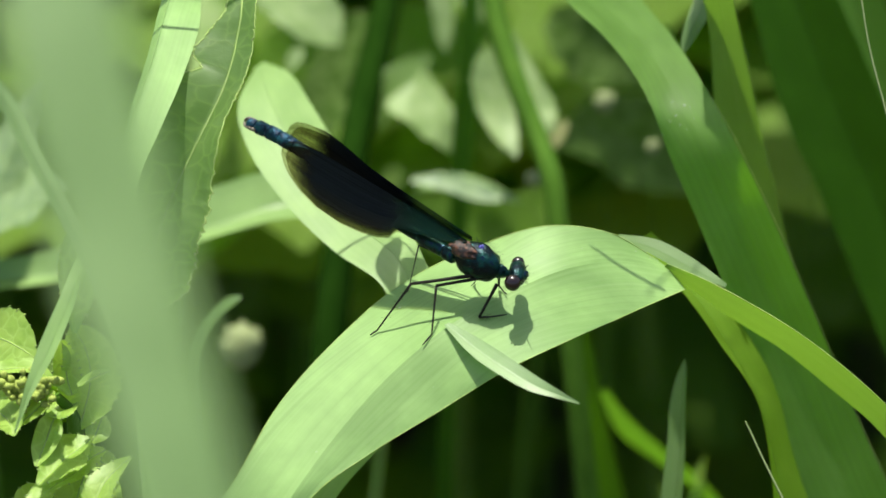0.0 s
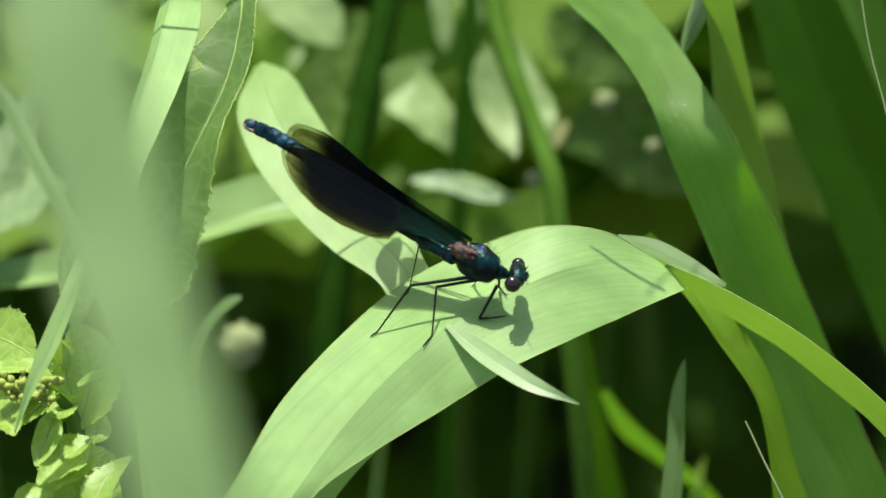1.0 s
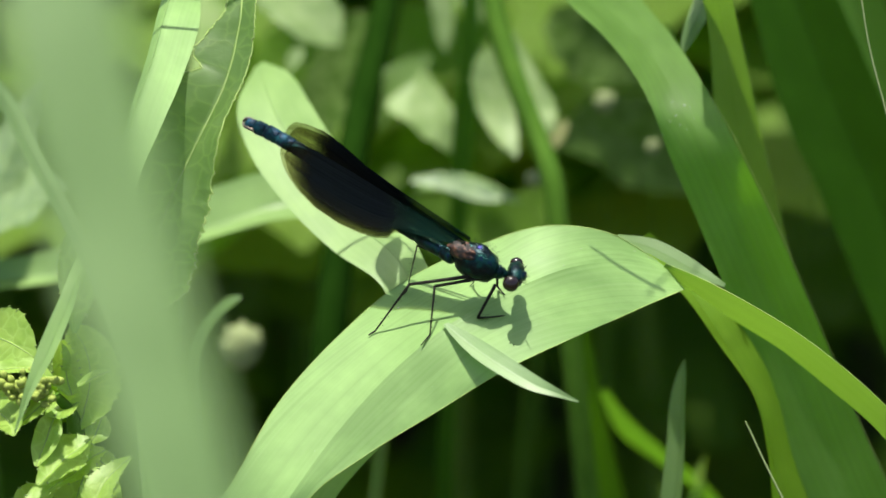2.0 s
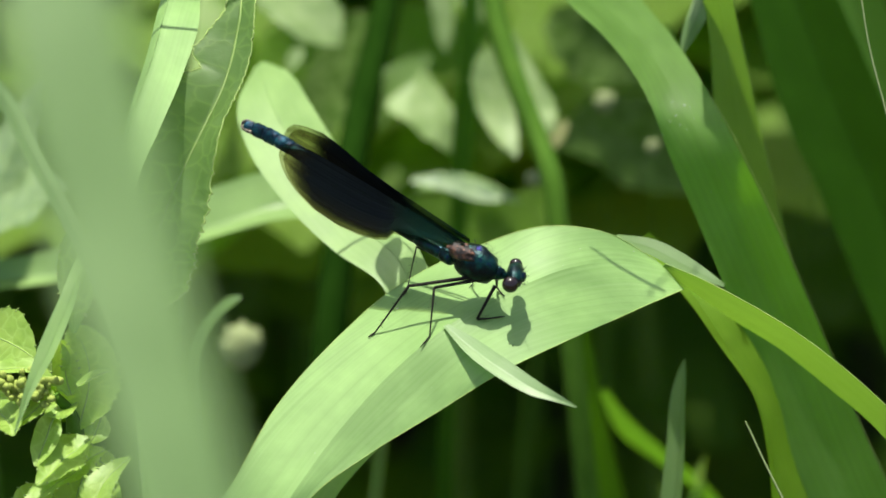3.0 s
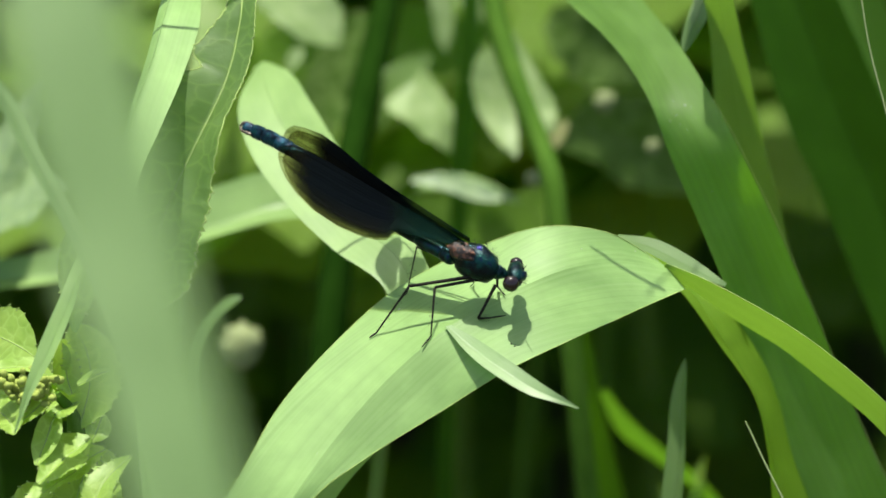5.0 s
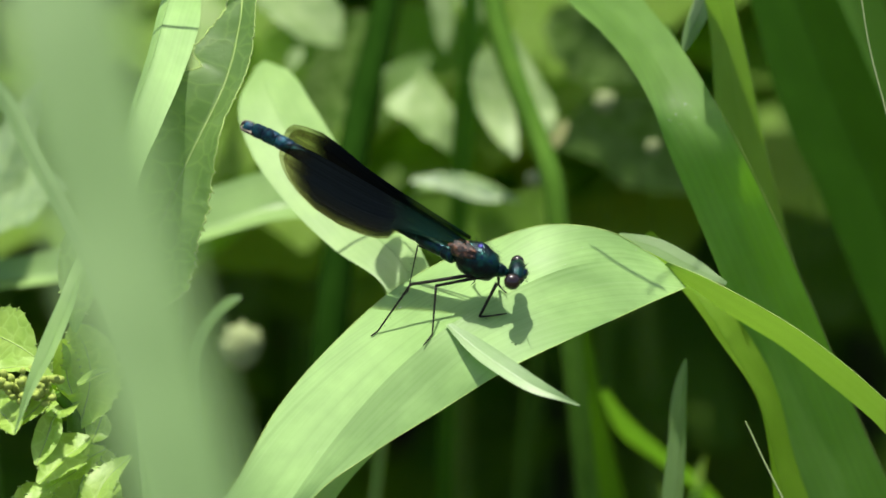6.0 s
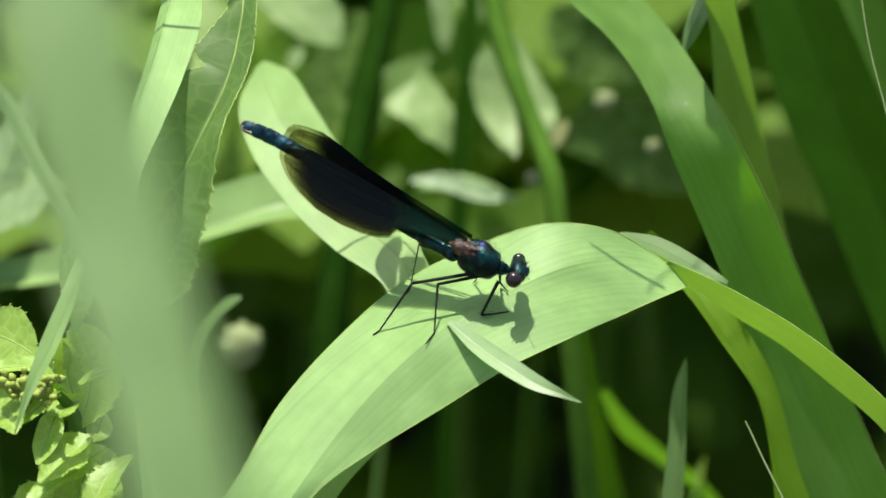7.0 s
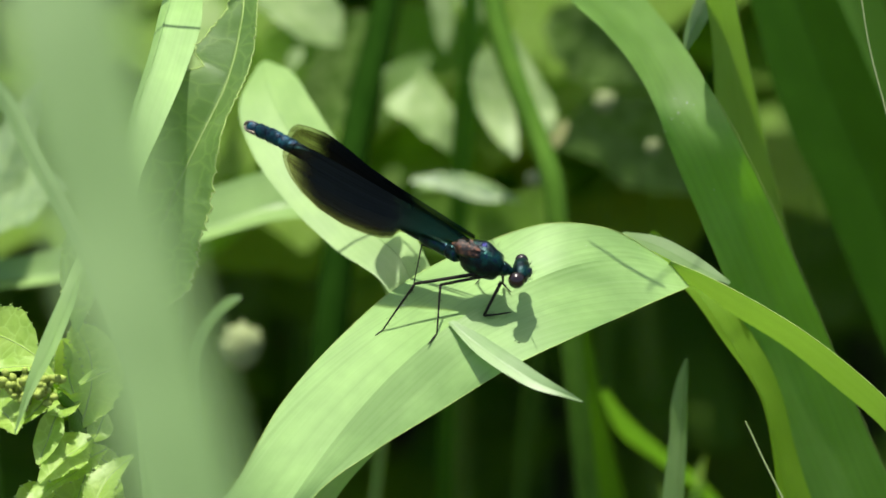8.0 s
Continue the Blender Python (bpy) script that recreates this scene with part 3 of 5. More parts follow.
blade_d = grass("grass_plant", [
    ((0.0286, 0.03081, 0.33553), (0.00115, -0.00058, 0.00103)),
    ((0.03599, 0.01859, 0.33171), (0.00212, 0.00304, -0.00068)),
    ((0.03955, 0.01414, 0.32761), (0.0027, 0.0048, -0.00162)),
    ((0.04396, 0.01143, 0.32037), (0.00178, 0.00368, -0.0016)),
    ((0.04611, 0.00963, 0.31272), (0.00245, 0.00447, -0.00224)),
    ((0.04796, 0.00817, 0.30573), (0.00352, 0.00444, -0.0023)),
    ((0.0527, 0.00139, 0.2802), (0.00278, -0.00312, 0.00265)),
    ((0.06283, 0.00247, -0.004), (0.004, 0, 0))], YELLOW, (0.06283, 0.00247, -0.004),
    "yellow-green grass blade under the arched leaf", n=8, m=8, fold=0.3)
grass("grass_plant", [
    ((0.06435, 0.13066, 0.34013), (0.00434, -0.0019, 0.00282)),
    ((0.06998, 0.12273, 0.32522), (0.00478, -0.00194, 0.00273)),
    ((0.07561, 0.11569, 0.31197), (0.00522, -0.00182, 0.00297)),
    ((0.08151, 0.10953, 0.29613), (0.00507, -0.00267, 0.00351)),
    ((0.09309, 0.09871, 0.25874), (0.00507, -0.00298, 0.00291)), ((0.125, 0.115, -0.004), (0.004, 0, 0))], MID, (0.125, 0.115, -0.004),
    "green grass blade, out of focus", n=8, m=6, fold=0.2)
# added out of view so that a diagonal shadow crosses blade_b
grass("grass_plant", [
    ((0.02822, 0.05153, 0.4271), (0.00008, -0.00029, 0)),
    ((0.03229, 0.05319, 0.42169), (0.00072, -0.0025, 0)),
    ((0.03912, 0.05516, 0.41261), (0.001, -0.00346, 0)),
    ((0.04653, 0.05746, 0.40059), (0.00111, -0.00384, 0)),
    ((0.092, 0.060, 0.385), (0.003, 0.003, 0)), ((0.112, 0.066, 0.30), (0.003, 0.003, 0)), ((0.118, 0.070, -0.004), (0.003, 0.003, 0))], MID, (0.118, 0.070, -0.004),
    "unseen tall grass blade, added to shade the upright blade below", n=8, m=6, fold=0.2)
hang_tip = grass("grass_plant", [
    ((0.03387, 0.04205, 0.35878), (0.00008, -0.00004, -0.00007)), ((0.0345, 0.04294, 0.36045), (0.00063, -0.00022, -0.00042)), ((0.03576, 0.04427, 0.36295), (0.0011, -0.0003, -0.00056)), ((0.03726, 0.04674, 0.36547), (0.00126, -0.0003, -0.00056)), ((0.04089, 0.05266, 0.37235), (0.00158, -0.00037, -0.0007)),
    ((0.0509, 0.06254, 0.38028), (0.0016, -0.00113, -0.00212)), ((0.06904, 0.06552, 0.37737), (0.00081, -0.00151, -0.00285)), ((0.07903, 0.05066, 0.34516), (0.00243, 0, 0)), ((0.10099, 0.01434, -0.004), (0.004, 0, 0))], SAGE, (0.10099, 0.01434, -0.004),
    "pale drooping grass blade, its tip hanging down", n=8, m=6, fold=0.3)
grass("grass_plant", [
    ((0.03273, 0.05982, 0.35601), (0.00004, 0, 0)), ((0.03347, 0.05897, 0.3544), (0.00025, 0.00004, 0.00007)), ((0.03503, 0.0584, 0.3512), (0.00033, 0.00008, 0.00015)), ((0.04018, 0.06174, 0.3383), (0.00051, 0.00016, 0.0003)), ((0.04695, 0.06265, 0.31873), (0.00069, 0.00016, 0.0003)),
    ((0.06455, 0.03582, -0.004), (0.002, 0, 0))], MID, (0.06455, 0.03582, -0.004),
    "thin grass tip behind the bent blade", n=8, m=4, fold=0.3)
solo("grass_stalk", tube([((0.05522, 0.03547, 0.39541), 0.0001), ((0.05652, 0.0254, 0.37648), 0.00011), ((0.0579, 0.02145, 0.36904), 0.00012), ((0.05989, 0.01785, 0.36228), 0.00013), ((0.06582, 0.00919, 0.34172), 0.0004), ((0.08072, 0.00122, -0.004), 0.0006)]), DRY,
    (0.08072, 0.00122, -0.004), "thin pale grass stalk", "grass stalk")
# added overhead, out of view, for the thin shadow streak on the perch leaf
solo("grass_stalk", tube([((0.01435, 0.01215, 0.40636), 0.00012), ((0.01663, 0.01193, 0.40515), 0.00018), ((0.02313, 0.01129, 0.4017), 0.00026), ((0.0219, 0.0132, 0.415), 0.00022), ((0.0184, 0.0186, 0.453), 0.00018), ((0.032, 0.044, 0.482), 0.0002), ((0.080, 0.080, 0.460), 0.0003), ((0.118, 0.090, 0.36), 0.0006), ((0.128, 0.094, -0.004), 0.001)]), DRY,
    (0.128, 0.094, -0.004), "unseen thin stalk, added to streak a shadow over the arched leaf", "grass stalk")
shoot = grass("grass_plant", [
    ((0.03447, 0.02274, 0.32035), (0.00003, 0, 0)), ((0.03431, 0.02176, 0.3185), (0.0005, -0.0009, 0.00043)), ((0.03398, 0.01987, 0.31496), (0.00093, -0.0018, 0.00087)), ((0.03381, 0.01809, 0.30947), (0.00112, -0.00179, 0.00089)), ((0.03323, 0.01516, 0.30184), (0.00137, -0.00178, 0.00092)),
    ((0.03206, 0.0085, 0.28505), (0.00151, -0.00174, 0.00098)), ((0.03065, 0.0127, -0.004), (0.003, 0, 0))], SAGE, (0.03065, 0.0127, -0.004),
    "young green grass shoot with a pointed tip", n=8, m=5, fold=0.3)
solo("grass_stalk", tube([((0.04064, -0.00558, 0.32673), 0.0001), ((0.04087, -0.00579, 0.32633), 0.00012), ((0.04299, -0.00793, 0.3223), 0.00014), ((0.04557, -0.01036, 0.31774), 0.00016), ((0.05308, -0.01653, 0.30187), 0.0004), ((0.06461, -0.01369, -0.004), 0.0005)]), DRY,
    (0.06461, -0.01369, -0.004), "thin dry pale stalk with a broken end", "grass stalk")

def toothed(rim, size, step=3):
    """Small pale teeth along a leaf's edge, pointing outwards and on towards the tip; rim: pairs of a middle and its edge."""
    rnd = random.Random(len(rim) * 7)
    teeth = []
    for i in range(step, len(rim) - step, step):
        (mid, edge), after = rim[i], rim[i + 1][1]
        out, on = (edge - mid).normalized(), (after - edge).normalized()
        k = size * rnd.uniform(0.6, 1.2)
        teeth.append(tube([(tuple(edge - out * k * 0.4), k * 0.42), (tuple(edge + (out + on * 0.5) * k * 0.5), k * 0.3), (tuple(edge + (out + on) * k), k * 0.08)], n=2, sides=5))
    return joined(teeth)


# ---- the dock leaf with curled margins
dock = thing("dock_plant", (-0.10471, 0.00614, -0.004), "dock plant with a hanging toothed leaf", "dock plant")
DOCK_ROWS = [
    ((-0.02653, 0.02328, 0.38312), (-0.00068, 0, 0), (0.00066, -0.00089, 0.00046)),
    ((-0.02657, 0.01952, 0.38032), (-0.00204, 0.00011, 0.0002), (0.00184, -0.00194, 0.00061)),
    ((-0.02669, 0.01645, 0.3788), (-0.00221, 0.00046, -0.0002), (0.00193, -0.00239, 0.00082)),
    ((-0.02678, 0.01455, 0.37736), (-0.00266, 0.00053, -0.00007), (0.00186, -0.00253, 0.00057)),
    ((-0.0272, 0.01289, 0.37531), (-0.00415, 0.00053, -0.00008), (0.00201, -0.00256, 0.00052)),
    ((-0.02782, 0.01047, 0.37289), (-0.00534, 0.00084, 0.00052), (0.00208, -0.00262, 0.0004)),
    ((-0.02846, 0.00897, 0.37112), (-0.00374, 0.00049, 0.00092), (0.00201, -0.00265, 0.00035)),
    ((-0.02903, 0.00771, 0.36982), (-0.00675, -0.00048, 0.00229), (0.00201, -0.00254, 0.00055)),
    ((-0.03061, 0.0052, 0.36723), (-0.00614, -0.00149, 0.00253), (0.00216, -0.00232, 0.00096)),
    ((-0.03225, 0.00269, 0.36464), (-0.00619, -0.00162, 0.00228), (0.00283, -0.00217, 0.00124)),
    ((-0.03393, 0.00057, 0.36172), (-0.00607, -0.00144, 0.00155), (0.00372, -0.00265, 0.00034)),
    ((-0.03545, -0.00151, 0.35887), (-0.00589, -0.00062, -0.0001), (0.00465, -0.00258, -0.00059)),
    ((-0.03696, -0.00394, 0.35537), (-0.00553, 0.00203, -0.00258), (0.00496, -0.00172, -0.0011)),
    ((-0.03837, -0.00603, 0.35144), (-0.00475, 0.0037, -0.00368), (0.00529, -0.00079, -0.00042)),
    ((-0.03956, -0.00805, 0.34765), (-0.00286, 0.00246, -0.00177), (0.00504, -0.00017, -0.00033)),
    ((-0.0403, -0.00978, 0.34438), (-0.00068, 0.00101, -0.00023), (0.00074, -0.00021, -0.00039))]
DOCK_RIMS = ([], [])
leaf_ob = part("leaf", loft(DOCK_ROWS, n=12, m=10, rims=DOCK_RIMS, fold=0.06, wave=0.12, teeth=0.10, seed=4), DOCK, dock)
part("midrib", tube([(r[0], 0.00013 - 0.000006 * i) for i, r in enumerate(DOCK_ROWS)], n=6, sides=6), MARGIN, leaf_ob)
for rim in DOCK_RIMS:
    part("margin", tube([(tuple(q[1]), max(0.00004, 0.00010 + 0.00011 * noise.noise(Vector((i * 0.37, 2, 2))))) for i, q in enumerate(rim)], n=1, sides=6), MARGIN, leaf_ob, "curled yellowish leaf margin")
for rim in DOCK_RIMS:
    part("leaf_teeth", toothed(rim, 0.00022, 7), MARGIN, leaf_ob, "small pale leaf teeth")
SIDE_RIMS = ([], [])
SIDE_ROWS = [
    ((-0.04475, 0.00072, 0.35562), (0.00041, -0.00018, -0.00013)),
    ((-0.04624, -0.00068, 0.35298), (0.00239, -0.00088, -0.00063)),
    ((-0.04726, -0.00314, 0.35049), (0.00322, -0.00072, -0.00051)),
    ((-0.04791, -0.00594, 0.34735), (0.00266, -0.00038, -0.00027)),
    ((-0.04825, -0.00839, 0.34488), (0.00134, -0.00012, -0.00009)),
    ((-0.0484, -0.00961, 0.34258), (0.0003, -0.00002, -0.00001))]
side_leaf = part("leaf", loft(SIDE_ROWS, n=9, m=8, rims=SIDE_RIMS, fold=0.1, wave=0.25, teeth=0.1, seed=9), DOCK, dock)
for rim in SIDE_RIMS:
    part("leaf_teeth", toothed(rim, 0.0004, 6), MARGIN, side_leaf, "small pale leaf teeth")
part("stalk", tube([((-0.02653, 0.02328, 0.38312), 0.0005), ((-0.02668, 0.02331, 0.38319), 0.0006), ((-0.02685, 0.02823, 0.38604), 0.0007), ((-0.02809, 0.03052, 0.39248), 0.0008), ((-0.04006, 0.02715, 0.40107), 0.001), ((-0.06782, 0.0261, 0.39908), 0.0014), ((-0.0793, 0.01389, 0.36335), 0.002), ((-0.10471, 0.00614, -0.004), 0.003)], n=8), STALK, dock)

# ---- the herb with flower buds, bottom of the bank
herb = thing("flowering_herb", (-0.05127, -0.00878, -0.004), "bright green herb with crinkled toothed leaves and bud clusters", "herb")
part("stem", tube([((-0.0511, -0.01085, 0.33386), 0.0006), ((-0.04921, -0.01035, 0.33053), 0.0009), ((-0.04879, -0.01073, 0.32769), 0.0013), ((-0.04964, -0.01199, 0.32319), 0.0012), ((-0.05038, -0.01277, 0.31747), 0.0013), ((-0.05127, -0.00878, -0.004), 0.0018)], n=8), STALK, herb)
HERB = [
    # rows along the leaf, toothed, wave, fold, material
    ([
      ((-0.06384, -0.00069, 0.34017), (0.00103, 0.00077, 0.00116)),
      ((-0.06069, -0.00263, 0.33866), (0.0019, 0.0018, 0.0027)),
      ((-0.05781, -0.0049, 0.33865), (0.00182, 0.0021, 0.00315)),
      ((-0.05532, -0.00724, 0.33851), (0.00127, 0.00117, 0.00175)),
      ((-0.05394, -0.00853, 0.33821), (0.00034, 0.00027, 0.00041))], 1, 0.1, 0.1, CRESS),
    ([
     ((-0.06055, -0.01101, 0.33782), (-0.00007, 0.0007, 0.00009)),
     ((-0.05832, -0.01101, 0.33782), (-0.00018, 0.0014, 0.00018)),
     ((-0.0556, -0.01177, 0.33852), (-0.00015, 0.00154, 0.0002)),
     ((-0.05326, -0.01274, 0.33882), (0.00019, 0.00158, 0.0002)),
     ((-0.05126, -0.01333, 0.33771), (0.00014, 0.00047, 0.00006))], 0, 0.2, 0.3, CRESS),
    ([
     ((-0.06143, -0.01171, 0.33436), (0.00081, 0.00174, 0.00036)),
     ((-0.05894, -0.01431, 0.33373), (0.00133, 0.00291, 0.0006)),
     ((-0.05695, -0.01749, 0.33415), (0.00165, 0.00251, 0.00051)),
     ((-0.05597, -0.01983, 0.33401), (0.00134, 0.00082, 0.00017)),
     ((-0.0557, -0.0211, 0.33374), (0.00024, 0.00006, 0.00001))], 1, 0.2, 0.2, CRESS),
    ([
     ((-0.0555, -0.0188, 0.33382), (-0.00026, 0.00042, 0.00005)),
     ((-0.05429, -0.01742, 0.33428), (-0.00079, 0.00125, 0.00015)),
     ((-0.05293, -0.01593, 0.33495), (-0.00109, 0.00161, 0.0002)),
     ((-0.05156, -0.01437, 0.33575), (-0.00071, 0.00095, 0.00012)),
     ((-0.05097, -0.01403, 0.3364), (-0.00022, 0.00026, 0.00003))], 1, 0.2, 0.3, CRESS),
    ([
     ((-0.04901, -0.01085, 0.33386), (-0.00048, -0.00015, -0.0001)),
     ((-0.0496, -0.00997, 0.3355), (-0.00166, -0.00035, -0.00022)),
     ((-0.0498, -0.00979, 0.33798), (-0.00168, -0.00023, -0.00015)),
     ((-0.04999, -0.00978, 0.34012), (-0.00116, -0.00021, -0.00013)),
     ((-0.05018, -0.01003, 0.34179), (-0.00049, -0.00011, -0.00007))], 1, 0.1, 0.3, CRESS),
    ([
     ((-0.04831, -0.01123, 0.32887), (-0.00042, 0.00011, 0.00007)),
     ((-0.04756, -0.01, 0.33119), (-0.00271, 0.00065, 0.00042)),
     ((-0.04686, -0.00963, 0.33401), (-0.00387, 0.00052, 0.00033)),
     ((-0.04662, -0.00927, 0.33682), (-0.00375, -0.00031, -0.0002)),
     ((-0.04711, -0.00891, 0.33963), (-0.00299, -0.00108, -0.00069)),
     ((-0.04828, -0.00867, 0.34222), (-0.00146, -0.00076, -0.00049)),
     ((-0.0488, -0.00821, 0.34308), (-0.00029, -0.00015, -0.0001))], 1, 0.12, 0.1, CRESS),
    ([
     ((-0.04785, -0.01375, 0.33692), (-0.00015, 0.00033, 0.00007)),
     ((-0.0466, -0.01344, 0.33751), (-0.00029, 0.00067, 0.00014)),
     ((-0.04511, -0.01309, 0.33817), (-0.00026, 0.00069, 0.00014)),
     ((-0.04356, -0.01281, 0.33869), (-0.00008, 0.00023, 0.00005))], 0, 0.1, 0.5, CRESS),
    ([
     ((-0.04889, -0.00899, 0.32884), (-0.00036, -0.00022, -0.0003)),
     ((-0.05062, -0.00817, 0.33037), (-0.00158, -0.00079, -0.00106)),
     ((-0.05168, -0.00739, 0.33183), (-0.00177, -0.00064, -0.00086)),
     ((-0.05232, -0.00762, 0.33353), (-0.00075, -0.00025, -0.00034))], 0, 0.2, 0.2, SHADE),
    ([
     ((-0.04831, -0.00954, 0.33205), (0.00021, -0.00061, 0)),
     ((-0.04971, -0.01076, 0.3319), (0.00092, -0.00276, 0.00002)),
     ((-0.05125, -0.01197, 0.33174), (0.00067, -0.00258, 0.00002)),
     ((-0.05248, -0.01294, 0.33206), (0.00009, -0.0005, 0))], 1, 0.2, 0.3, CRESS),
    ([
     ((-0.05084, -0.01269, 0.33252), (0.00049, -0.00026, -0.0001)),
     ((-0.05148, -0.01432, 0.33158), (0.00149, -0.00066, -0.00025)),
     ((-0.052, -0.01709, 0.33064), (0.00165, -0.0007, -0.00026)),
     ((-0.05263, -0.01881, 0.32953), (0.00123, -0.00056, -0.0002)),
     ((-0.05311, -0.0204, 0.32868), (0.00025, -0.00011, -0.00004))], 0, 0.2, 0.25, CRESS),
    ([
     ((-0.04652, -0.01444, 0.32923), (0.00032, -0.00053, -0.00006)),
     ((-0.04791, -0.0159, 0.32863), (0.00145, -0.00266, -0.00029)),
     ((-0.04956, -0.0182, 0.32855), (0.00203, -0.0034, -0.00037)),
     ((-0.05105, -0.02071, 0.32809), (0.00134, -0.002, -0.00021)),
     ((-0.05274, -0.02321, 0.32765), (0.0002, -0.00031, -0.00003))], 1, 0.25, 0.3, CRESS),
    ([
     ((-0.04458, -0.01514, 0.32791), (0.00021, -0.00054, -0.00002)),
     ((-0.04642, -0.01649, 0.32751), (0.00086, -0.00173, -0.00007)),
     ((-0.0484, -0.01825, 0.32633), (0.00112, -0.00218, -0.00008)),
     ((-0.05056, -0.02065, 0.32607), (0.00106, -0.00227, -0.00008)),
     ((-0.05267, -0.02227, 0.32516), (0.00106, -0.00184, -0.00006)),
     ((-0.0544, -0.02398, 0.32407), (0.00035, -0.00053, -0.00002))], 1, 0.35, 0.35, CRESS),
    ([
     ((-0.04089, -0.01813, 0.32868), (0.00018, -0.00025, -0.00008)),
     ((-0.04267, -0.01883, 0.32737), (0.00075, -0.00097, -0.00029)),
     ((-0.04406, -0.02037, 0.32659), (0.00145, -0.0013, -0.00039)),
     ((-0.04514, -0.0222, 0.32529), (0.00192, -0.0011, -0.00033)),
     ((-0.04593, -0.02415, 0.32374), (0.00066, -0.0003, -0.00009))], 1, 0.4, 0.4, CRESS),
    ([
     ((-0.04535, -0.00863, 0.32951), (0.0005, -0.00016, -0.0001)),
     ((-0.04571, -0.01009, 0.32889), (0.00165, -0.00058, -0.00037)),
     ((-0.04621, -0.01166, 0.32808), (0.00127, -0.00057, -0.00036)),
     ((-0.04681, -0.01212, 0.32721), (0.00023, -0.00013, -0.00008))], 0, 0.2, 0.2, CRESS),
    ([
     ((-0.04756, -0.01405, 0.32357), (0.00067, -0.00024, -0.00011)),
     ((-0.04821, -0.01596, 0.32211), (0.00252, -0.00084, -0.00037)),
     ((-0.04886, -0.01804, 0.32033), (0.00256, -0.0006, -0.00026)),
     ((-0.04923, -0.01927, 0.31802), (0.00052, -0.00008, -0.00003))], 1, 0.3, 0.2, CRESS),
    ([
     ((-0.05147, -0.01646, 0.3233), (0.00041, -0.00053, -0.0001)),
     ((-0.05312, -0.01904, 0.32271), (0.00169, -0.002, -0.00037)),
     ((-0.05474, -0.02178, 0.32181), (0.00181, -0.00174, -0.00032)),
     ((-0.05574, -0.0235, 0.32072), (0.00039, -0.00032, -0.00006))], 1, 0.3, 0.3, CRESS),
    ([
     ((-0.04362, -0.01252, 0.32219), (0.0004, -0.00018, -0.00012)),
     ((-0.04465, -0.01443, 0.32072), (0.00218, -0.00062, -0.00039)),
     ((-0.04494, -0.01652, 0.31894), (0.00258, -0.00032, -0.0002)),
     ((-0.04531, -0.01793, 0.31629), (0.00052, -0.00006, -0.00004))], 0, 0.3, 0.2, CRESS),
    ([
     ((-0.04786, -0.01007, 0.32466), (0.00019, 0.00048, 0.00015)),
     ((-0.04588, -0.01146, 0.32419), (0.00071, 0.0017, 0.00052)),
     ((-0.04405, -0.01285, 0.32371), (0.0006, 0.00153, 0.00046)),
     ((-0.04285, -0.01313, 0.32318), (0.0001, 0.0003, 0.00009))], 1, 0.3, 0.2, CRESS),
    ([
     ((-0.05027, -0.00405, 0.33599), (-0.00002, -0.00027, -0.00025)),
     ((-0.05189, -0.00311, 0.33563), (0.00074, -0.00124, -0.00113)),
     ((-0.05356, -0.00382, 0.3343), (0.00173, -0.00095, -0.00087)),
     ((-0.0542, -0.00554, 0.3332), (0.00049, -0.00015, -0.00014))], 0, 0.2, 0.2, SHADED)]
for k, (rows, has_teeth, wave, fold, material) in enumerate(HERB):
    rims = ([], [])
    leaf = part("leaf", loft(rows, n=9, m=8, rims=rims, fold=fold, wave=wave * 2.4, teeth=0.12 if has_teeth else 0.04, seed=30 + k), material, herb)
    part("midrib", tube([(r[0], max(0.00004, 0.00014 - 0.00002 * i)) for i, r in enumerate(rows)], n=5, sides=5), MARGIN, leaf)
    if has_teeth:
        for rim in rims:
            part("leaf_teeth", toothed(rim, 0.0003, 4), MARGIN, leaf, "small pale leaf teeth")
rnd = random.Random(8)
CLUSTER = Vector((-0.05473, -0.01551, 0.33786))
for i in range(90):
    q = Vector((rnd.gauss(0, 0.0021), rnd.gauss(0, 0.001), rnd.gauss(0, 0.0010)))
    r = rnd.uniform(0.00040, 0.00062)
    part("bud", ball(CLUSTER + q, (q.x, q.y, q.z + 0.002), (r * 1.25, r, r), up=(1, 0.3, 0), u=8, v=6, dent=0.35), BUD, herb)

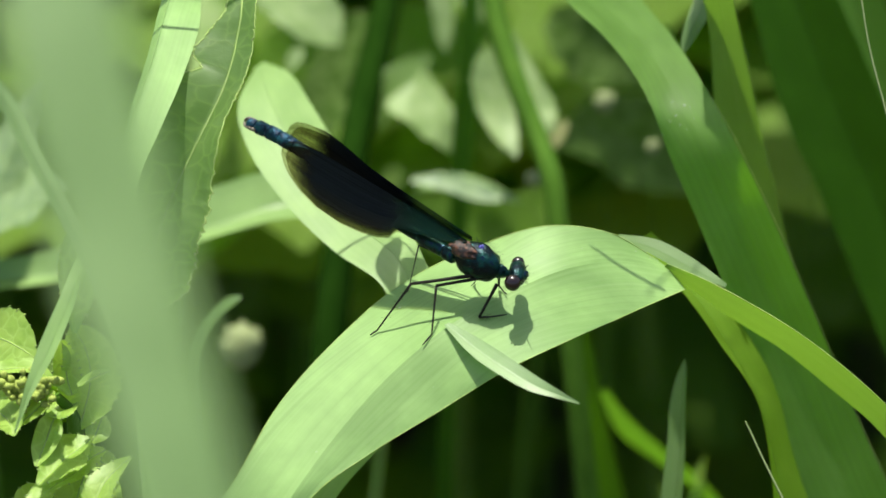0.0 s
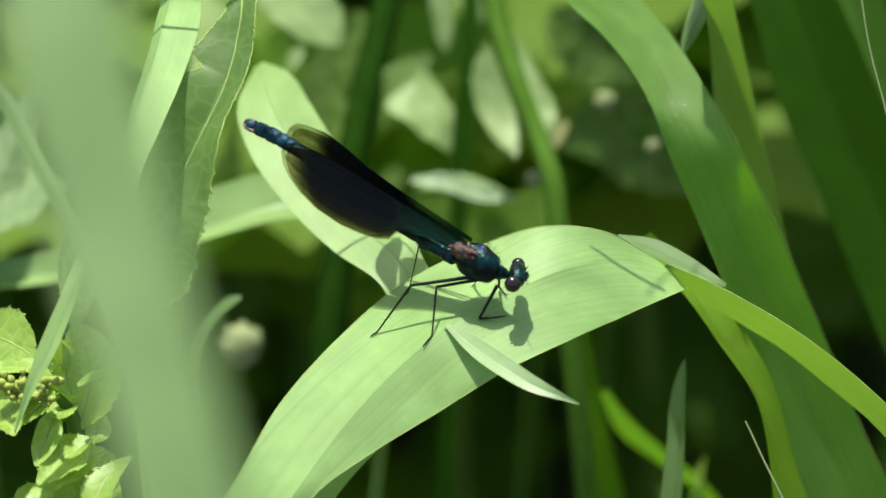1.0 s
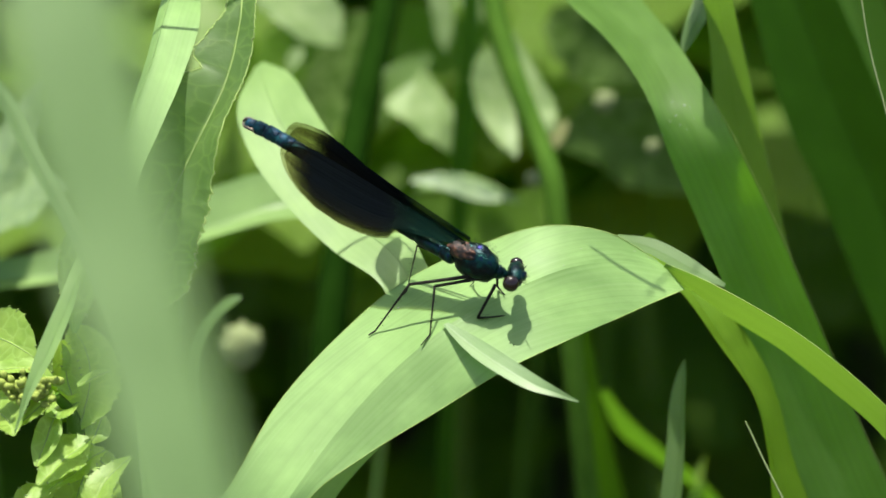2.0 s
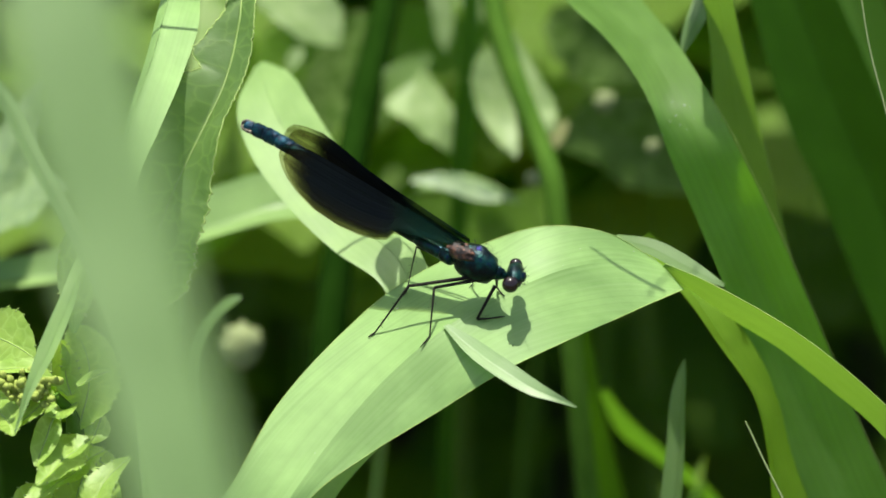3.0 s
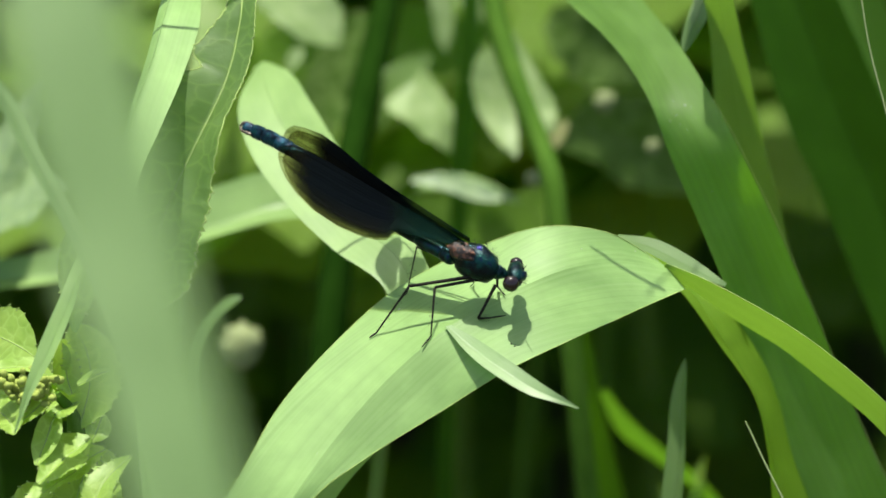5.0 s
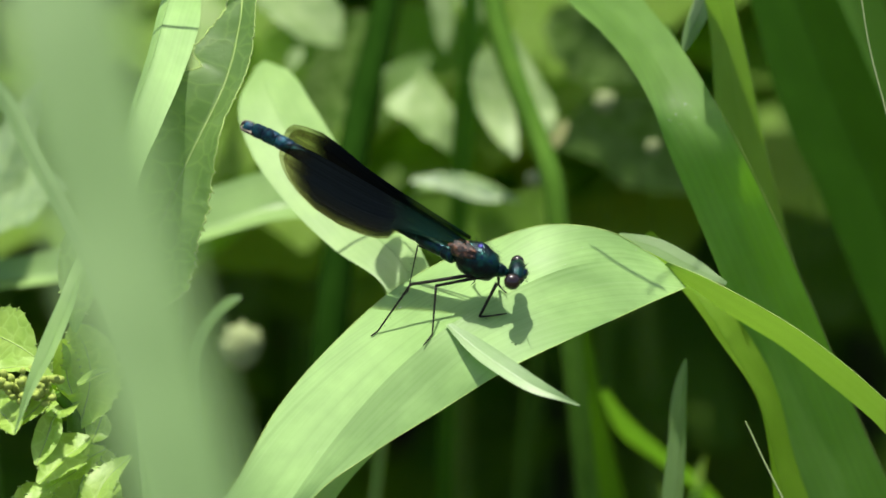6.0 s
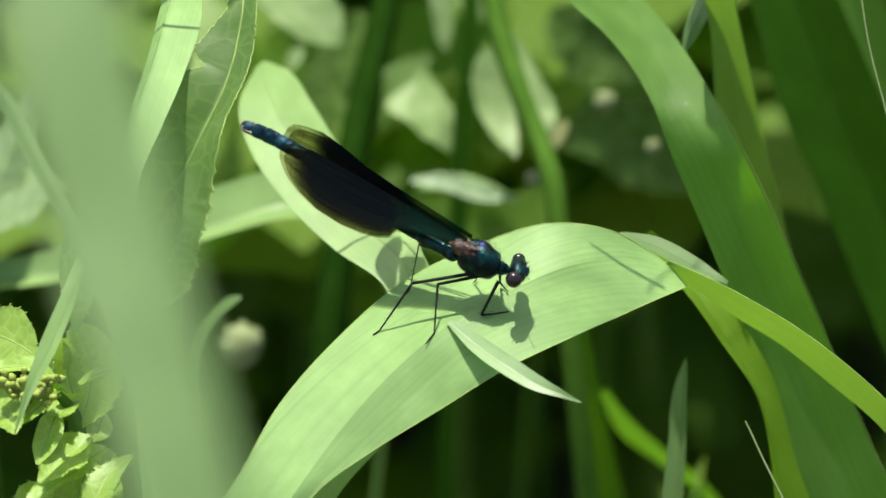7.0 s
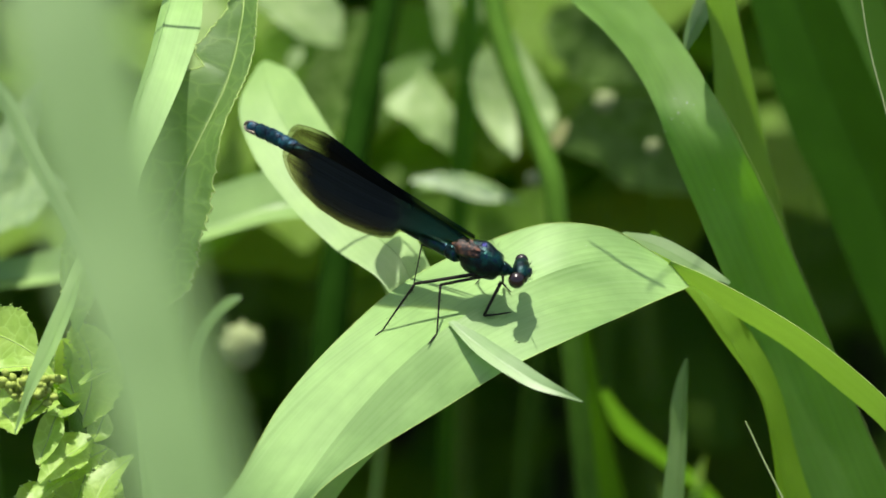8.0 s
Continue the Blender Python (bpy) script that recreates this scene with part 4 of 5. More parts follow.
# ---- an unseen sprig, added above to cast two lobed shadows on the pale leaf
sprig = thing("shadow_sprig", (-0.10, 0.03, -0.004), "unseen added sprig, its two small leaves shading the pale grass leaf", "herb")
part("stem", tube([((-0.10, 0.03, -0.004), 0.0012), ((-0.10, 0.03, 0.38), 0.0008), ((-0.07, 0.027, 0.425), 0.0005), ((-0.03, 0.022, 0.415), 0.0003), ((-0.01072, 0.02612, 0.39056), 0.0002), ((-0.00733, 0.02161, 0.38881), 0.0002)], n=8), STALK, sprig)
for rows in ([
    ((-0.01061, 0.02703, 0.39081), (-0.00008, 0.00001, -0.00001)),
    ((-0.01125, 0.02485, 0.39042), (-0.0011, 0.00016, -0.00012)),
    ((-0.01197, 0.02255, 0.39002), (-0.00157, 0.00023, -0.00018)),
    ((-0.01229, 0.02009, 0.38937), (-0.00157, 0.00023, -0.00018)),
    ((-0.01212, 0.01821, 0.38865), (-0.00118, 0.00018, -0.00013)),
    ((-0.01179, 0.01708, 0.38809), (-0.00071, 0.00011, -0.00008)),
    ((-0.01185, 0.01654, 0.38795), (-0.00008, 0.00001, -0.00001))],
             [
    ((-0.00703, 0.0228, 0.38846), (-0.00007, 0.00001, -0.00001)),
    ((-0.00771, 0.02205, 0.38854), (-0.00095, 0.0002, -0.00012)),
    ((-0.00842, 0.02148, 0.38854), (-0.00136, 0.00029, -0.00017)),
    ((-0.00922, 0.01843, 0.38944), (-0.00136, 0.00029, -0.00017)),
    ((-0.00988, 0.0138, 0.39097), (-0.00102, 0.00022, -0.00012)),
    ((-0.0103, 0.00977, 0.39234), (-0.00061, 0.00013, -0.00007)),
    ((-0.01048, 0.00906, 0.39256), (-0.00007, 0.00001, -0.00001))]):
    part("leaf", loft(rows, n=6, m=6, fold=0.15, wave=0.1, seed=61), SHADE, sprig)

# ---- out of focus growth behind
def backdrop_plant(label, foot, stem, leaves, stalk=STALK):
    ob = thing("broad_leaved_plant", foot, label, "wild plant")
    part("stem", tube(stem, n=6), stalk, ob)
    for k, (rows, material) in enumerate(leaves):
        part("leaf", loft(rows, n=6, m=6, fold=0.15, wave=0.3, teeth=0.16, seed=20 + k), material, ob)
    return ob


# leaves of one plant, their sun and shade carried by differing leaf colours
backdrop_plant("broad-leaved plant, its leaves coloured pale for sun and dark for shade", (0.03517, 0.14911, -0.004),
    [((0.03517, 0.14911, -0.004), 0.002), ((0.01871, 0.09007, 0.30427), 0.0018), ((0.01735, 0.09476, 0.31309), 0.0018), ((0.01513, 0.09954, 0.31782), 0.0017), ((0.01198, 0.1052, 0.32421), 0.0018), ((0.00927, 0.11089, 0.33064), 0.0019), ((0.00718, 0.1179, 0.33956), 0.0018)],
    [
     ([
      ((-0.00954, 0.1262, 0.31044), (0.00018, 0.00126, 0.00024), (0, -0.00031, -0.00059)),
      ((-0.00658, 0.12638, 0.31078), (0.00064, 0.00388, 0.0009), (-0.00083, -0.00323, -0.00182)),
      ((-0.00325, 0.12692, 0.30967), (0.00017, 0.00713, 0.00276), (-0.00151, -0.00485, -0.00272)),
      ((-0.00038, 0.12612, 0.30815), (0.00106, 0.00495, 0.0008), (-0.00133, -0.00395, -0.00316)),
      ((0.00153, 0.12504, 0.304), (-0.00019, 0.00351, 0.00233), (-0.00058, -0.00188, -0.00141))], SUNLIT),
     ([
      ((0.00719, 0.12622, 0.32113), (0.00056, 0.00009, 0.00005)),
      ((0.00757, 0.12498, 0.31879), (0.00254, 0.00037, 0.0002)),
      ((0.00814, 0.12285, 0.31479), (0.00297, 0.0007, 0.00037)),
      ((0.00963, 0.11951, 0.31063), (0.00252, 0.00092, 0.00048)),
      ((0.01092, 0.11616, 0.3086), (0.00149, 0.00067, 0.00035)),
      ((0.01201, 0.11313, 0.30716), (0.00043, 0.0002, 0.00011))], SUNLIT),
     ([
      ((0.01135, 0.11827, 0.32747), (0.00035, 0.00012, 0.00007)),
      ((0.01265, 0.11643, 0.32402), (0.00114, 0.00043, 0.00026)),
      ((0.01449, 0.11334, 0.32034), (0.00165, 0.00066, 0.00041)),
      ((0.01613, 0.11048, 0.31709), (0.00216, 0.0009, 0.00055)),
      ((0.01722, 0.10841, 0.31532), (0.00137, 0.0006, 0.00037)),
      ((0.01777, 0.1078, 0.31417), (0.00034, 0.00015, 0.00009))], SUNLIT),
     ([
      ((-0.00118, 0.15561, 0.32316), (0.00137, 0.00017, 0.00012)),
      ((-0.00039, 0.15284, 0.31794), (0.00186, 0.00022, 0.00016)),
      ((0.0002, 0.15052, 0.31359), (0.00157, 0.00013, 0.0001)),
      ((0.00039, 0.14877, 0.31028), (0.00039, 0.00002, 0.00001))], SUNLIT),
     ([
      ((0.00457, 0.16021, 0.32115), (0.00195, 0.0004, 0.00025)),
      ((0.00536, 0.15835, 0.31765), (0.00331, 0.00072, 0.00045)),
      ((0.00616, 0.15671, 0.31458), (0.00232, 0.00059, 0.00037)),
      ((0.00675, 0.15574, 0.31274), (0.00048, 0.00014, 0.00009))], SUNLIT),
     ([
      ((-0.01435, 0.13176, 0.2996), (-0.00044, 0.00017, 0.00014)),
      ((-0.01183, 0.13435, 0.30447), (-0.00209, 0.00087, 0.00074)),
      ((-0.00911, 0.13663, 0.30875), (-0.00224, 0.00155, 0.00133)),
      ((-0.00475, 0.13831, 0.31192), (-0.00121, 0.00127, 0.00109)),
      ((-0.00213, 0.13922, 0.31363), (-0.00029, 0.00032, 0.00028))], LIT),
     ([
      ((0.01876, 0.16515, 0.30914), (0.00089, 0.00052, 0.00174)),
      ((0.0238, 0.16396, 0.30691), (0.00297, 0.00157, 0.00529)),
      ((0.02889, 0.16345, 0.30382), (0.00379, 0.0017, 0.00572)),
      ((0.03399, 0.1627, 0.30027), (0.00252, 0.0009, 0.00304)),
      ((0.03709, 0.16218, 0.29716), (0.00057, 0.00017, 0.00056))], SHADED),
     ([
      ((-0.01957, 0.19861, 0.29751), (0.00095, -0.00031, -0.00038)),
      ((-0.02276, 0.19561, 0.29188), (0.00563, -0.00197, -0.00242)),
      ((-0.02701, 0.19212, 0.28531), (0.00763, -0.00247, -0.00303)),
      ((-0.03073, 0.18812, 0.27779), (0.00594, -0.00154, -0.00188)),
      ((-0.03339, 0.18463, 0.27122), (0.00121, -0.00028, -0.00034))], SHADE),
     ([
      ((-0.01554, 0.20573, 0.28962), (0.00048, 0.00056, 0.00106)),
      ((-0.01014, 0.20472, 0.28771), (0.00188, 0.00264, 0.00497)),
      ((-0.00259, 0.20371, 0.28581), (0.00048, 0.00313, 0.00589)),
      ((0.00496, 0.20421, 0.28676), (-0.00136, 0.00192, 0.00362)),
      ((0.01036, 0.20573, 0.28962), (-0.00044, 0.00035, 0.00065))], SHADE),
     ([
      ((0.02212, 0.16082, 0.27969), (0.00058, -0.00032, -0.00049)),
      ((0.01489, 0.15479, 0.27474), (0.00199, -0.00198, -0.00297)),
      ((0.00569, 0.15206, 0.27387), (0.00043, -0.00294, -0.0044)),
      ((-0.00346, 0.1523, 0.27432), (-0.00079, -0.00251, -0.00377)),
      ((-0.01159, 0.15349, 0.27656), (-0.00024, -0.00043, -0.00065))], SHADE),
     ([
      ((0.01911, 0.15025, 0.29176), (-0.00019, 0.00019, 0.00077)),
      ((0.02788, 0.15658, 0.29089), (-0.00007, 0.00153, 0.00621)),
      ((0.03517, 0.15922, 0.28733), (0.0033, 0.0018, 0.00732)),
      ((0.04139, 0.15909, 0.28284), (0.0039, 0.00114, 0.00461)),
      ((0.04612, 0.15848, 0.27743), (0.0006, 0.00014, 0.00055))], SHADED),
     ([
      ((0.01646, 0.11082, 0.30707), (-0.00046, 0.00007, 0.00006)),
      ((0.01692, 0.11204, 0.30938), (-0.00136, 0.00051, 0.00044)),
      ((0.01879, 0.11323, 0.31161), (-0.00127, 0.0009, 0.00077)),
      ((0.02066, 0.11411, 0.31326), (-0.00026, 0.00022, 0.00019))], DRYLEAF)])
backdrop_plant("plant with a stem coloured near black for shade and pale upper leaves", (-0.01419, 0.13272, -0.004),
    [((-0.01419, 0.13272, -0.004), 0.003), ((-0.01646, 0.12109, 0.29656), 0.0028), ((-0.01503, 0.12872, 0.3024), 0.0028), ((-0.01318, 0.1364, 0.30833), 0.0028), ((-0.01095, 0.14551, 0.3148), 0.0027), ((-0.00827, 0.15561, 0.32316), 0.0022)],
    [
     ([
      ((-0.03308, 0.14182, 0.32916), (0.00119, 0.00151, 0.00095)),
      ((-0.02731, 0.13956, 0.32491), (0.00288, 0.00386, 0.00243)),
      ((-0.02269, 0.13798, 0.32194), (0.00287, 0.00363, 0.00228)),
      ((-0.01914, 0.1364, 0.31897), (0.00193, 0.00188, 0.00117)),
      ((-0.01769, 0.1355, 0.31727), (0.00038, 0.00029, 0.00018))], SUNLIT),
     ([
      ((-0.02592, 0.12427, 0.31746), (-0.00026, 0.00011, 0.00008)),
      ((-0.02516, 0.12507, 0.31896), (-0.00102, 0.00048, 0.00035)),
      ((-0.02431, 0.12573, 0.32021), (-0.00095, 0.00059, 0.00043)),
      ((-0.02355, 0.12618, 0.32105), (-0.00023, 0.00016, 0.00012))], SUNLIT),
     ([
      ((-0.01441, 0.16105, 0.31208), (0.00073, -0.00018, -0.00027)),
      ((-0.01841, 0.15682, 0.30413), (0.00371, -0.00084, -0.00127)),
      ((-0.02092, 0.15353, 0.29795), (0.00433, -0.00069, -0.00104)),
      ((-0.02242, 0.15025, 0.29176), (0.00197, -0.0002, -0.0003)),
      ((-0.02292, 0.14837, 0.28823), (0.0005, -0.00003, -0.00005))], SHADED),
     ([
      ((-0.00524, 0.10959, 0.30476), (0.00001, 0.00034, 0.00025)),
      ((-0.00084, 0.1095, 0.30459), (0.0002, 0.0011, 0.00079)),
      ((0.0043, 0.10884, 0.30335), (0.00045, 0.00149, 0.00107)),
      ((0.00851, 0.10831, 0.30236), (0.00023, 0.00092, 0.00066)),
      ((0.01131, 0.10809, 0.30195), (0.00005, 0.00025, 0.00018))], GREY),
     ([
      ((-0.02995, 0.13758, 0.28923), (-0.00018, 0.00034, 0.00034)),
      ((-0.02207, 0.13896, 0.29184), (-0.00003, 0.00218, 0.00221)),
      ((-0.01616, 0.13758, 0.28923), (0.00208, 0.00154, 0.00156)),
      ((-0.01222, 0.13434, 0.28315), (0.00068, 0.00029, 0.00029))], SHADED)], stalk=SHADED_STALK)
backdrop_plant("grey-green leaves low in the bank", (-0.07343, 0.08353, -0.004),
    [((-0.07343, 0.08353, -0.004), 0.002), ((-0.07254, 0.06863, 0.28737), 0.002), ((-0.07317, 0.07774, 0.30876), 0.0015)],
    [([
      ((-0.07495, 0.07774, 0.30876), (0.00001, 0.00075, -0.00008)),
      ((-0.07199, 0.08086, 0.30993), (0.00022, 0.01124, -0.00122)),
      ((-0.06863, 0.08425, 0.31091), (0.00029, 0.01499, -0.00163)),
      ((-0.06502, 0.08776, 0.31159), (0.00023, 0.01199, -0.0013)),
      ((-0.06178, 0.09078, 0.31189), (0.00012, 0.006, -0.00065)),
      ((-0.0593, 0.09302, 0.31194), (0.00001, 0.00045, -0.00005))], GREY),
     ([
      ((-0.07317, 0.07816, 0.30955), (0.0002, 0.00017, -0.00012)),
      ((-0.07245, 0.08687, 0.31054), (0.00304, 0.00248, -0.00172)),
      ((-0.07114, 0.09621, 0.3122), (0.00405, 0.00331, -0.0023)),
      ((-0.06919, 0.10571, 0.31457), (0.00324, 0.00265, -0.00184)),
      ((-0.06702, 0.11375, 0.31716), (0.00162, 0.00132, -0.00092)),
      ((-0.0651, 0.11965, 0.31942), (0.00012, 0.0001, -0.00007))], GREY)])

backdrop_plant("low weed with small sunlit yellow-green leaves", (0.04254, 0.11632, -0.004),
    [((0.04254, 0.11632, -0.004), 0.0012), ((0.04136, 0.08648, 0.24851), 0.001), ((0.04184, 0.08662, 0.2573), 0.0008), ((0.04297, 0.0875, 0.25896), 0.0006)],
    [([
      ((0.04278, 0.08697, 0.25796), (0.00004, 0.00008, -0.00005)),
      ((0.04281, 0.08797, 0.25881), (0.00066, 0.00127, -0.00081)),
      ((0.04294, 0.08903, 0.25977), (0.00088, 0.00169, -0.00108)),
      ((0.04321, 0.09008, 0.26079), (0.0007, 0.00135, -0.00086)),
      ((0.04355, 0.09096, 0.2617), (0.00035, 0.00068, -0.00043)),
      ((0.04386, 0.09159, 0.26239), (0.00003, 0.00005, -0.00003))], CRESS),
     ([
      ((0.04109, 0.08464, 0.25357), (0.00003, 0.00011, -0.00001)),
      ((0.03984, 0.08565, 0.25436), (0.00038, 0.00161, -0.00016)),
      ((0.03858, 0.08674, 0.25534), (0.00051, 0.00215, -0.00022)),
      ((0.03737, 0.08787, 0.25652), (0.00041, 0.00172, -0.00018)),
      ((0.03642, 0.08884, 0.25765), (0.0002, 0.00086, -0.00009)),
      ((0.03577, 0.08956, 0.25857), (0.00002, 0.00006, -0.00001))], CRESS)])

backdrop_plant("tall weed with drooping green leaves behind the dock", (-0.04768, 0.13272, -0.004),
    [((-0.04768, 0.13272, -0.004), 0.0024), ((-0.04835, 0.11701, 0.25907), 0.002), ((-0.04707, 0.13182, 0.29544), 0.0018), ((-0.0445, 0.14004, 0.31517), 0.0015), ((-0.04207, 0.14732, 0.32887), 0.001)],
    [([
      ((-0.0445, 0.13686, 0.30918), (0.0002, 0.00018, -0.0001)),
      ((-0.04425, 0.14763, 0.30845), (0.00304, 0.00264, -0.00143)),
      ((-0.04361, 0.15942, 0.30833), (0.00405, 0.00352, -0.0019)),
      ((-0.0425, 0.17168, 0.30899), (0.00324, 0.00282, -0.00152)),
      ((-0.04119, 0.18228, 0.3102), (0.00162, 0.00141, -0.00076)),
      ((-0.03999, 0.19019, 0.31151), (0.00012, 0.00011, -0.00006))], SUNLIT),
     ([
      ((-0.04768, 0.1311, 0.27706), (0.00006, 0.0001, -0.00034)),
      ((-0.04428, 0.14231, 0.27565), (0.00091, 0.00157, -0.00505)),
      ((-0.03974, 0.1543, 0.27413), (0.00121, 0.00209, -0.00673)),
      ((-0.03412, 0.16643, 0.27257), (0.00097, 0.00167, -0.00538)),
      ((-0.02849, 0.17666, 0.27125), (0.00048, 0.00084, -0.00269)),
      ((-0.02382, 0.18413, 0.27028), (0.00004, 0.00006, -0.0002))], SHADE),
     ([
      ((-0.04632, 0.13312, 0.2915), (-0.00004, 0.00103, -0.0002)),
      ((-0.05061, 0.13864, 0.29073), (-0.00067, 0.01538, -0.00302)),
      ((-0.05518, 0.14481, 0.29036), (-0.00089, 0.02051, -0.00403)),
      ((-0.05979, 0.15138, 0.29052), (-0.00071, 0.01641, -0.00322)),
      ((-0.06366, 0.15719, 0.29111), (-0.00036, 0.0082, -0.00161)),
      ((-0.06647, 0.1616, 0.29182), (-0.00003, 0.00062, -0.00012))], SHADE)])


def shade_plant(x, y, tall, seed, material=SHADE):
    """A leafy upright herb in the middle distance: pairs of drooping leaves up a thin stem."""
    rnd = random.Random(seed)
    foot = Vector((x, y, -0.004))
    ob = thing("leafy_herb", foot, "leafy dark green herb standing in dappled shade", "herb", "herbs behind the grass")
    top = foot + Vector((rnd.uniform(-0.03, 0.03), rnd.uniform(-0.02, 0.02), tall))
    part("stem", tube([(tuple(foot), 0.002), (tuple(foot.lerp(top, 0.5) + Vector((rnd.uniform(-0.01, 0.01), 0, 0))), 0.0016), (tuple(top), 0.0008)], n=5, sides=6), STALK, ob)
    turn = rnd.uniform(0, 3)
    for k in range(6):
        at = foot.lerp(top, (0.30 + 0.13 * k) if y > 0.3 else 0.88 + 0.025 * k)
        turn += 1.4
        for s_ in (0, math.pi):
            q = turn + s_ + rnd.uniform(-0.4, 0.4)
            out = Vector((math.cos(q), math.sin(q), rnd.uniform(-0.35, 0.15)))
            long = rnd.uniform(0.045, 0.075) * (1.1 - 0.06 * k)
            side = Vector((-out.y, out.x, rnd.uniform(-0.3, 0.3))).normalized() * long * rnd.uniform(0.28, 0.4)
            part("leaf", broad_leaf(tuple(at + out * 0.006), tuple(at + out * long), tuple(side), 0.1, 0.2, 0.2, 0.12, 0.4, rnd.randint(1, 999), n=2, m=4), material, ob)
    return ob


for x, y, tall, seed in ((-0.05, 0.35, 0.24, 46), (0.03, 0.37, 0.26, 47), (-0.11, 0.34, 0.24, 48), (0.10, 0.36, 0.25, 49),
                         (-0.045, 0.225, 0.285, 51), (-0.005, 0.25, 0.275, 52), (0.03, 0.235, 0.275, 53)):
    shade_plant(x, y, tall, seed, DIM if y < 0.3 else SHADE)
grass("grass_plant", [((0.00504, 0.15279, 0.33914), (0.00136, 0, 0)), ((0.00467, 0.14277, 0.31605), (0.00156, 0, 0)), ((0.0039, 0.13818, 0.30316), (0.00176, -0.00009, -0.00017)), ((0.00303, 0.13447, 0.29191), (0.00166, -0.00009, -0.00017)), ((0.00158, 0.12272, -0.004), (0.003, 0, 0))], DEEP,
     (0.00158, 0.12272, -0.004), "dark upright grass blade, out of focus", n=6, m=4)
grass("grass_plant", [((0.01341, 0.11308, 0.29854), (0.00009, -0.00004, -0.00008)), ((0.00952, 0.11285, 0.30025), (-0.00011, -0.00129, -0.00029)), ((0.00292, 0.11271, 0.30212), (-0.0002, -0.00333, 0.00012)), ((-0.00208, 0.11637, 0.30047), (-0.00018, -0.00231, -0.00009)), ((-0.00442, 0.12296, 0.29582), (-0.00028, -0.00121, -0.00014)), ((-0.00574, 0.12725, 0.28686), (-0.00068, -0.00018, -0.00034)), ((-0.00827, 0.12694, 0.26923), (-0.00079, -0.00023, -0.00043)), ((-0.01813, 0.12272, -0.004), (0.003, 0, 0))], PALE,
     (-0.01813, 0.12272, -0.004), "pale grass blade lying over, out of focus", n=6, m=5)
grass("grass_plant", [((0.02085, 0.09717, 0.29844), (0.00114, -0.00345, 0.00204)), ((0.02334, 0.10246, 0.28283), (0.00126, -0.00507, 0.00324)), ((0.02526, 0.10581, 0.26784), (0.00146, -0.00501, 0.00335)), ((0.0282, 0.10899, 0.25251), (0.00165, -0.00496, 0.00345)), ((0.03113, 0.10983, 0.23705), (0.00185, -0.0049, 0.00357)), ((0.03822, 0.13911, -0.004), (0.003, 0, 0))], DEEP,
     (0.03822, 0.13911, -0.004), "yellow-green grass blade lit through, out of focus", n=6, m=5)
grass("grass_plant", [((0.02638, 0.08634, 0.27808), (0.00046, -0.00156, 0.00133)), ((0.03038, 0.08912, 0.27053), (0.00062, -0.0046, 0.00413)), ((0.03633, 0.09186, 0.26289), (0.0006, -0.00303, 0.00282)), ((0.04378, 0.09943, 0.25157), (0.00053, -0.00134, 0.00173)), ((0.05379, 0.10751, 0.2327), (0.00061, -0.00132, 0.00178)), ((0.06068, 0.12272, -0.004), (0.003, 0, 0))], MID,
     (0.06068, 0.12272, -0.004), "bent yellow-green grass blade, out of focus", n=6, m=5)
grass("grass_plant", [((-0.03013, 0.04969, 0.31565), (0.00008, -0.00008, -0.00015)), ((-0.03131, 0.04933, 0.31497), (0.00031, -0.00115, -0.00004)), ((-0.03357, 0.04945, 0.31307), (0.00049, -0.00119, -0.00011)), ((-0.03625, 0.04969, 0.30926), (0.00075, -0.00111, 0.00004)), ((-0.03794, 0.04732, 0.28988), (0.00103, -0.00008, -0.00015)), ((-0.04062, 0.06533, -0.004), (0.003, 0, 0))], SAGE,
     (-0.04062, 0.06533, -0.004), "pale curled grass tip, out of focus", n=6, m=5)


def seed_stalk(top, foot, size, seed):
    """A thin stalk with one crumpled pale flower head."""
    ob = thing("seed_stalk", foot, "thin dark stalk with a crumpled pale flower head", "flower stalk", "faded flower heads")
    mid = tuple(Vector(top).lerp(Vector(foot), 0.4) + Vector((0.004, 0.02, 0)))
    part("stalk", tube([(top, 0.0001), (mid, 0.00014), (foot, 0.0004)], n=6, sides=5), STALK, ob)
    part("flower_head", ball(top, (0.9, 0.2, 0.4), (size, size * 0.7, size * 0.95), up=(0.2, 0.3, 1), u=16, v=10, dent=0.4), PETAL, ob, "crumpled pale flower head")


seed_stalk((-0.0334, 0.09403, 0.28188), (-0.03173, 0.09992, -0.004), 0.0037, 1)
seed_stalk((0.0151, 0.11146, 0.30402), (0.01635, 0.13272, -0.004), 0.0014, 2)
seed_stalk((0.02728, 0.12647, 0.31095), (0.02805, 0.14911, -0.004), 0.0018, 3)
seed_stalk((0.03538, 0.12289, 0.30421), (0.0372, 0.14911, -0.004), 0.0012, 4)
seed_stalk((0.06051, 0.10384, 0.31098), (0.06364, 0.13272, -0.004), 0.0007, 5)

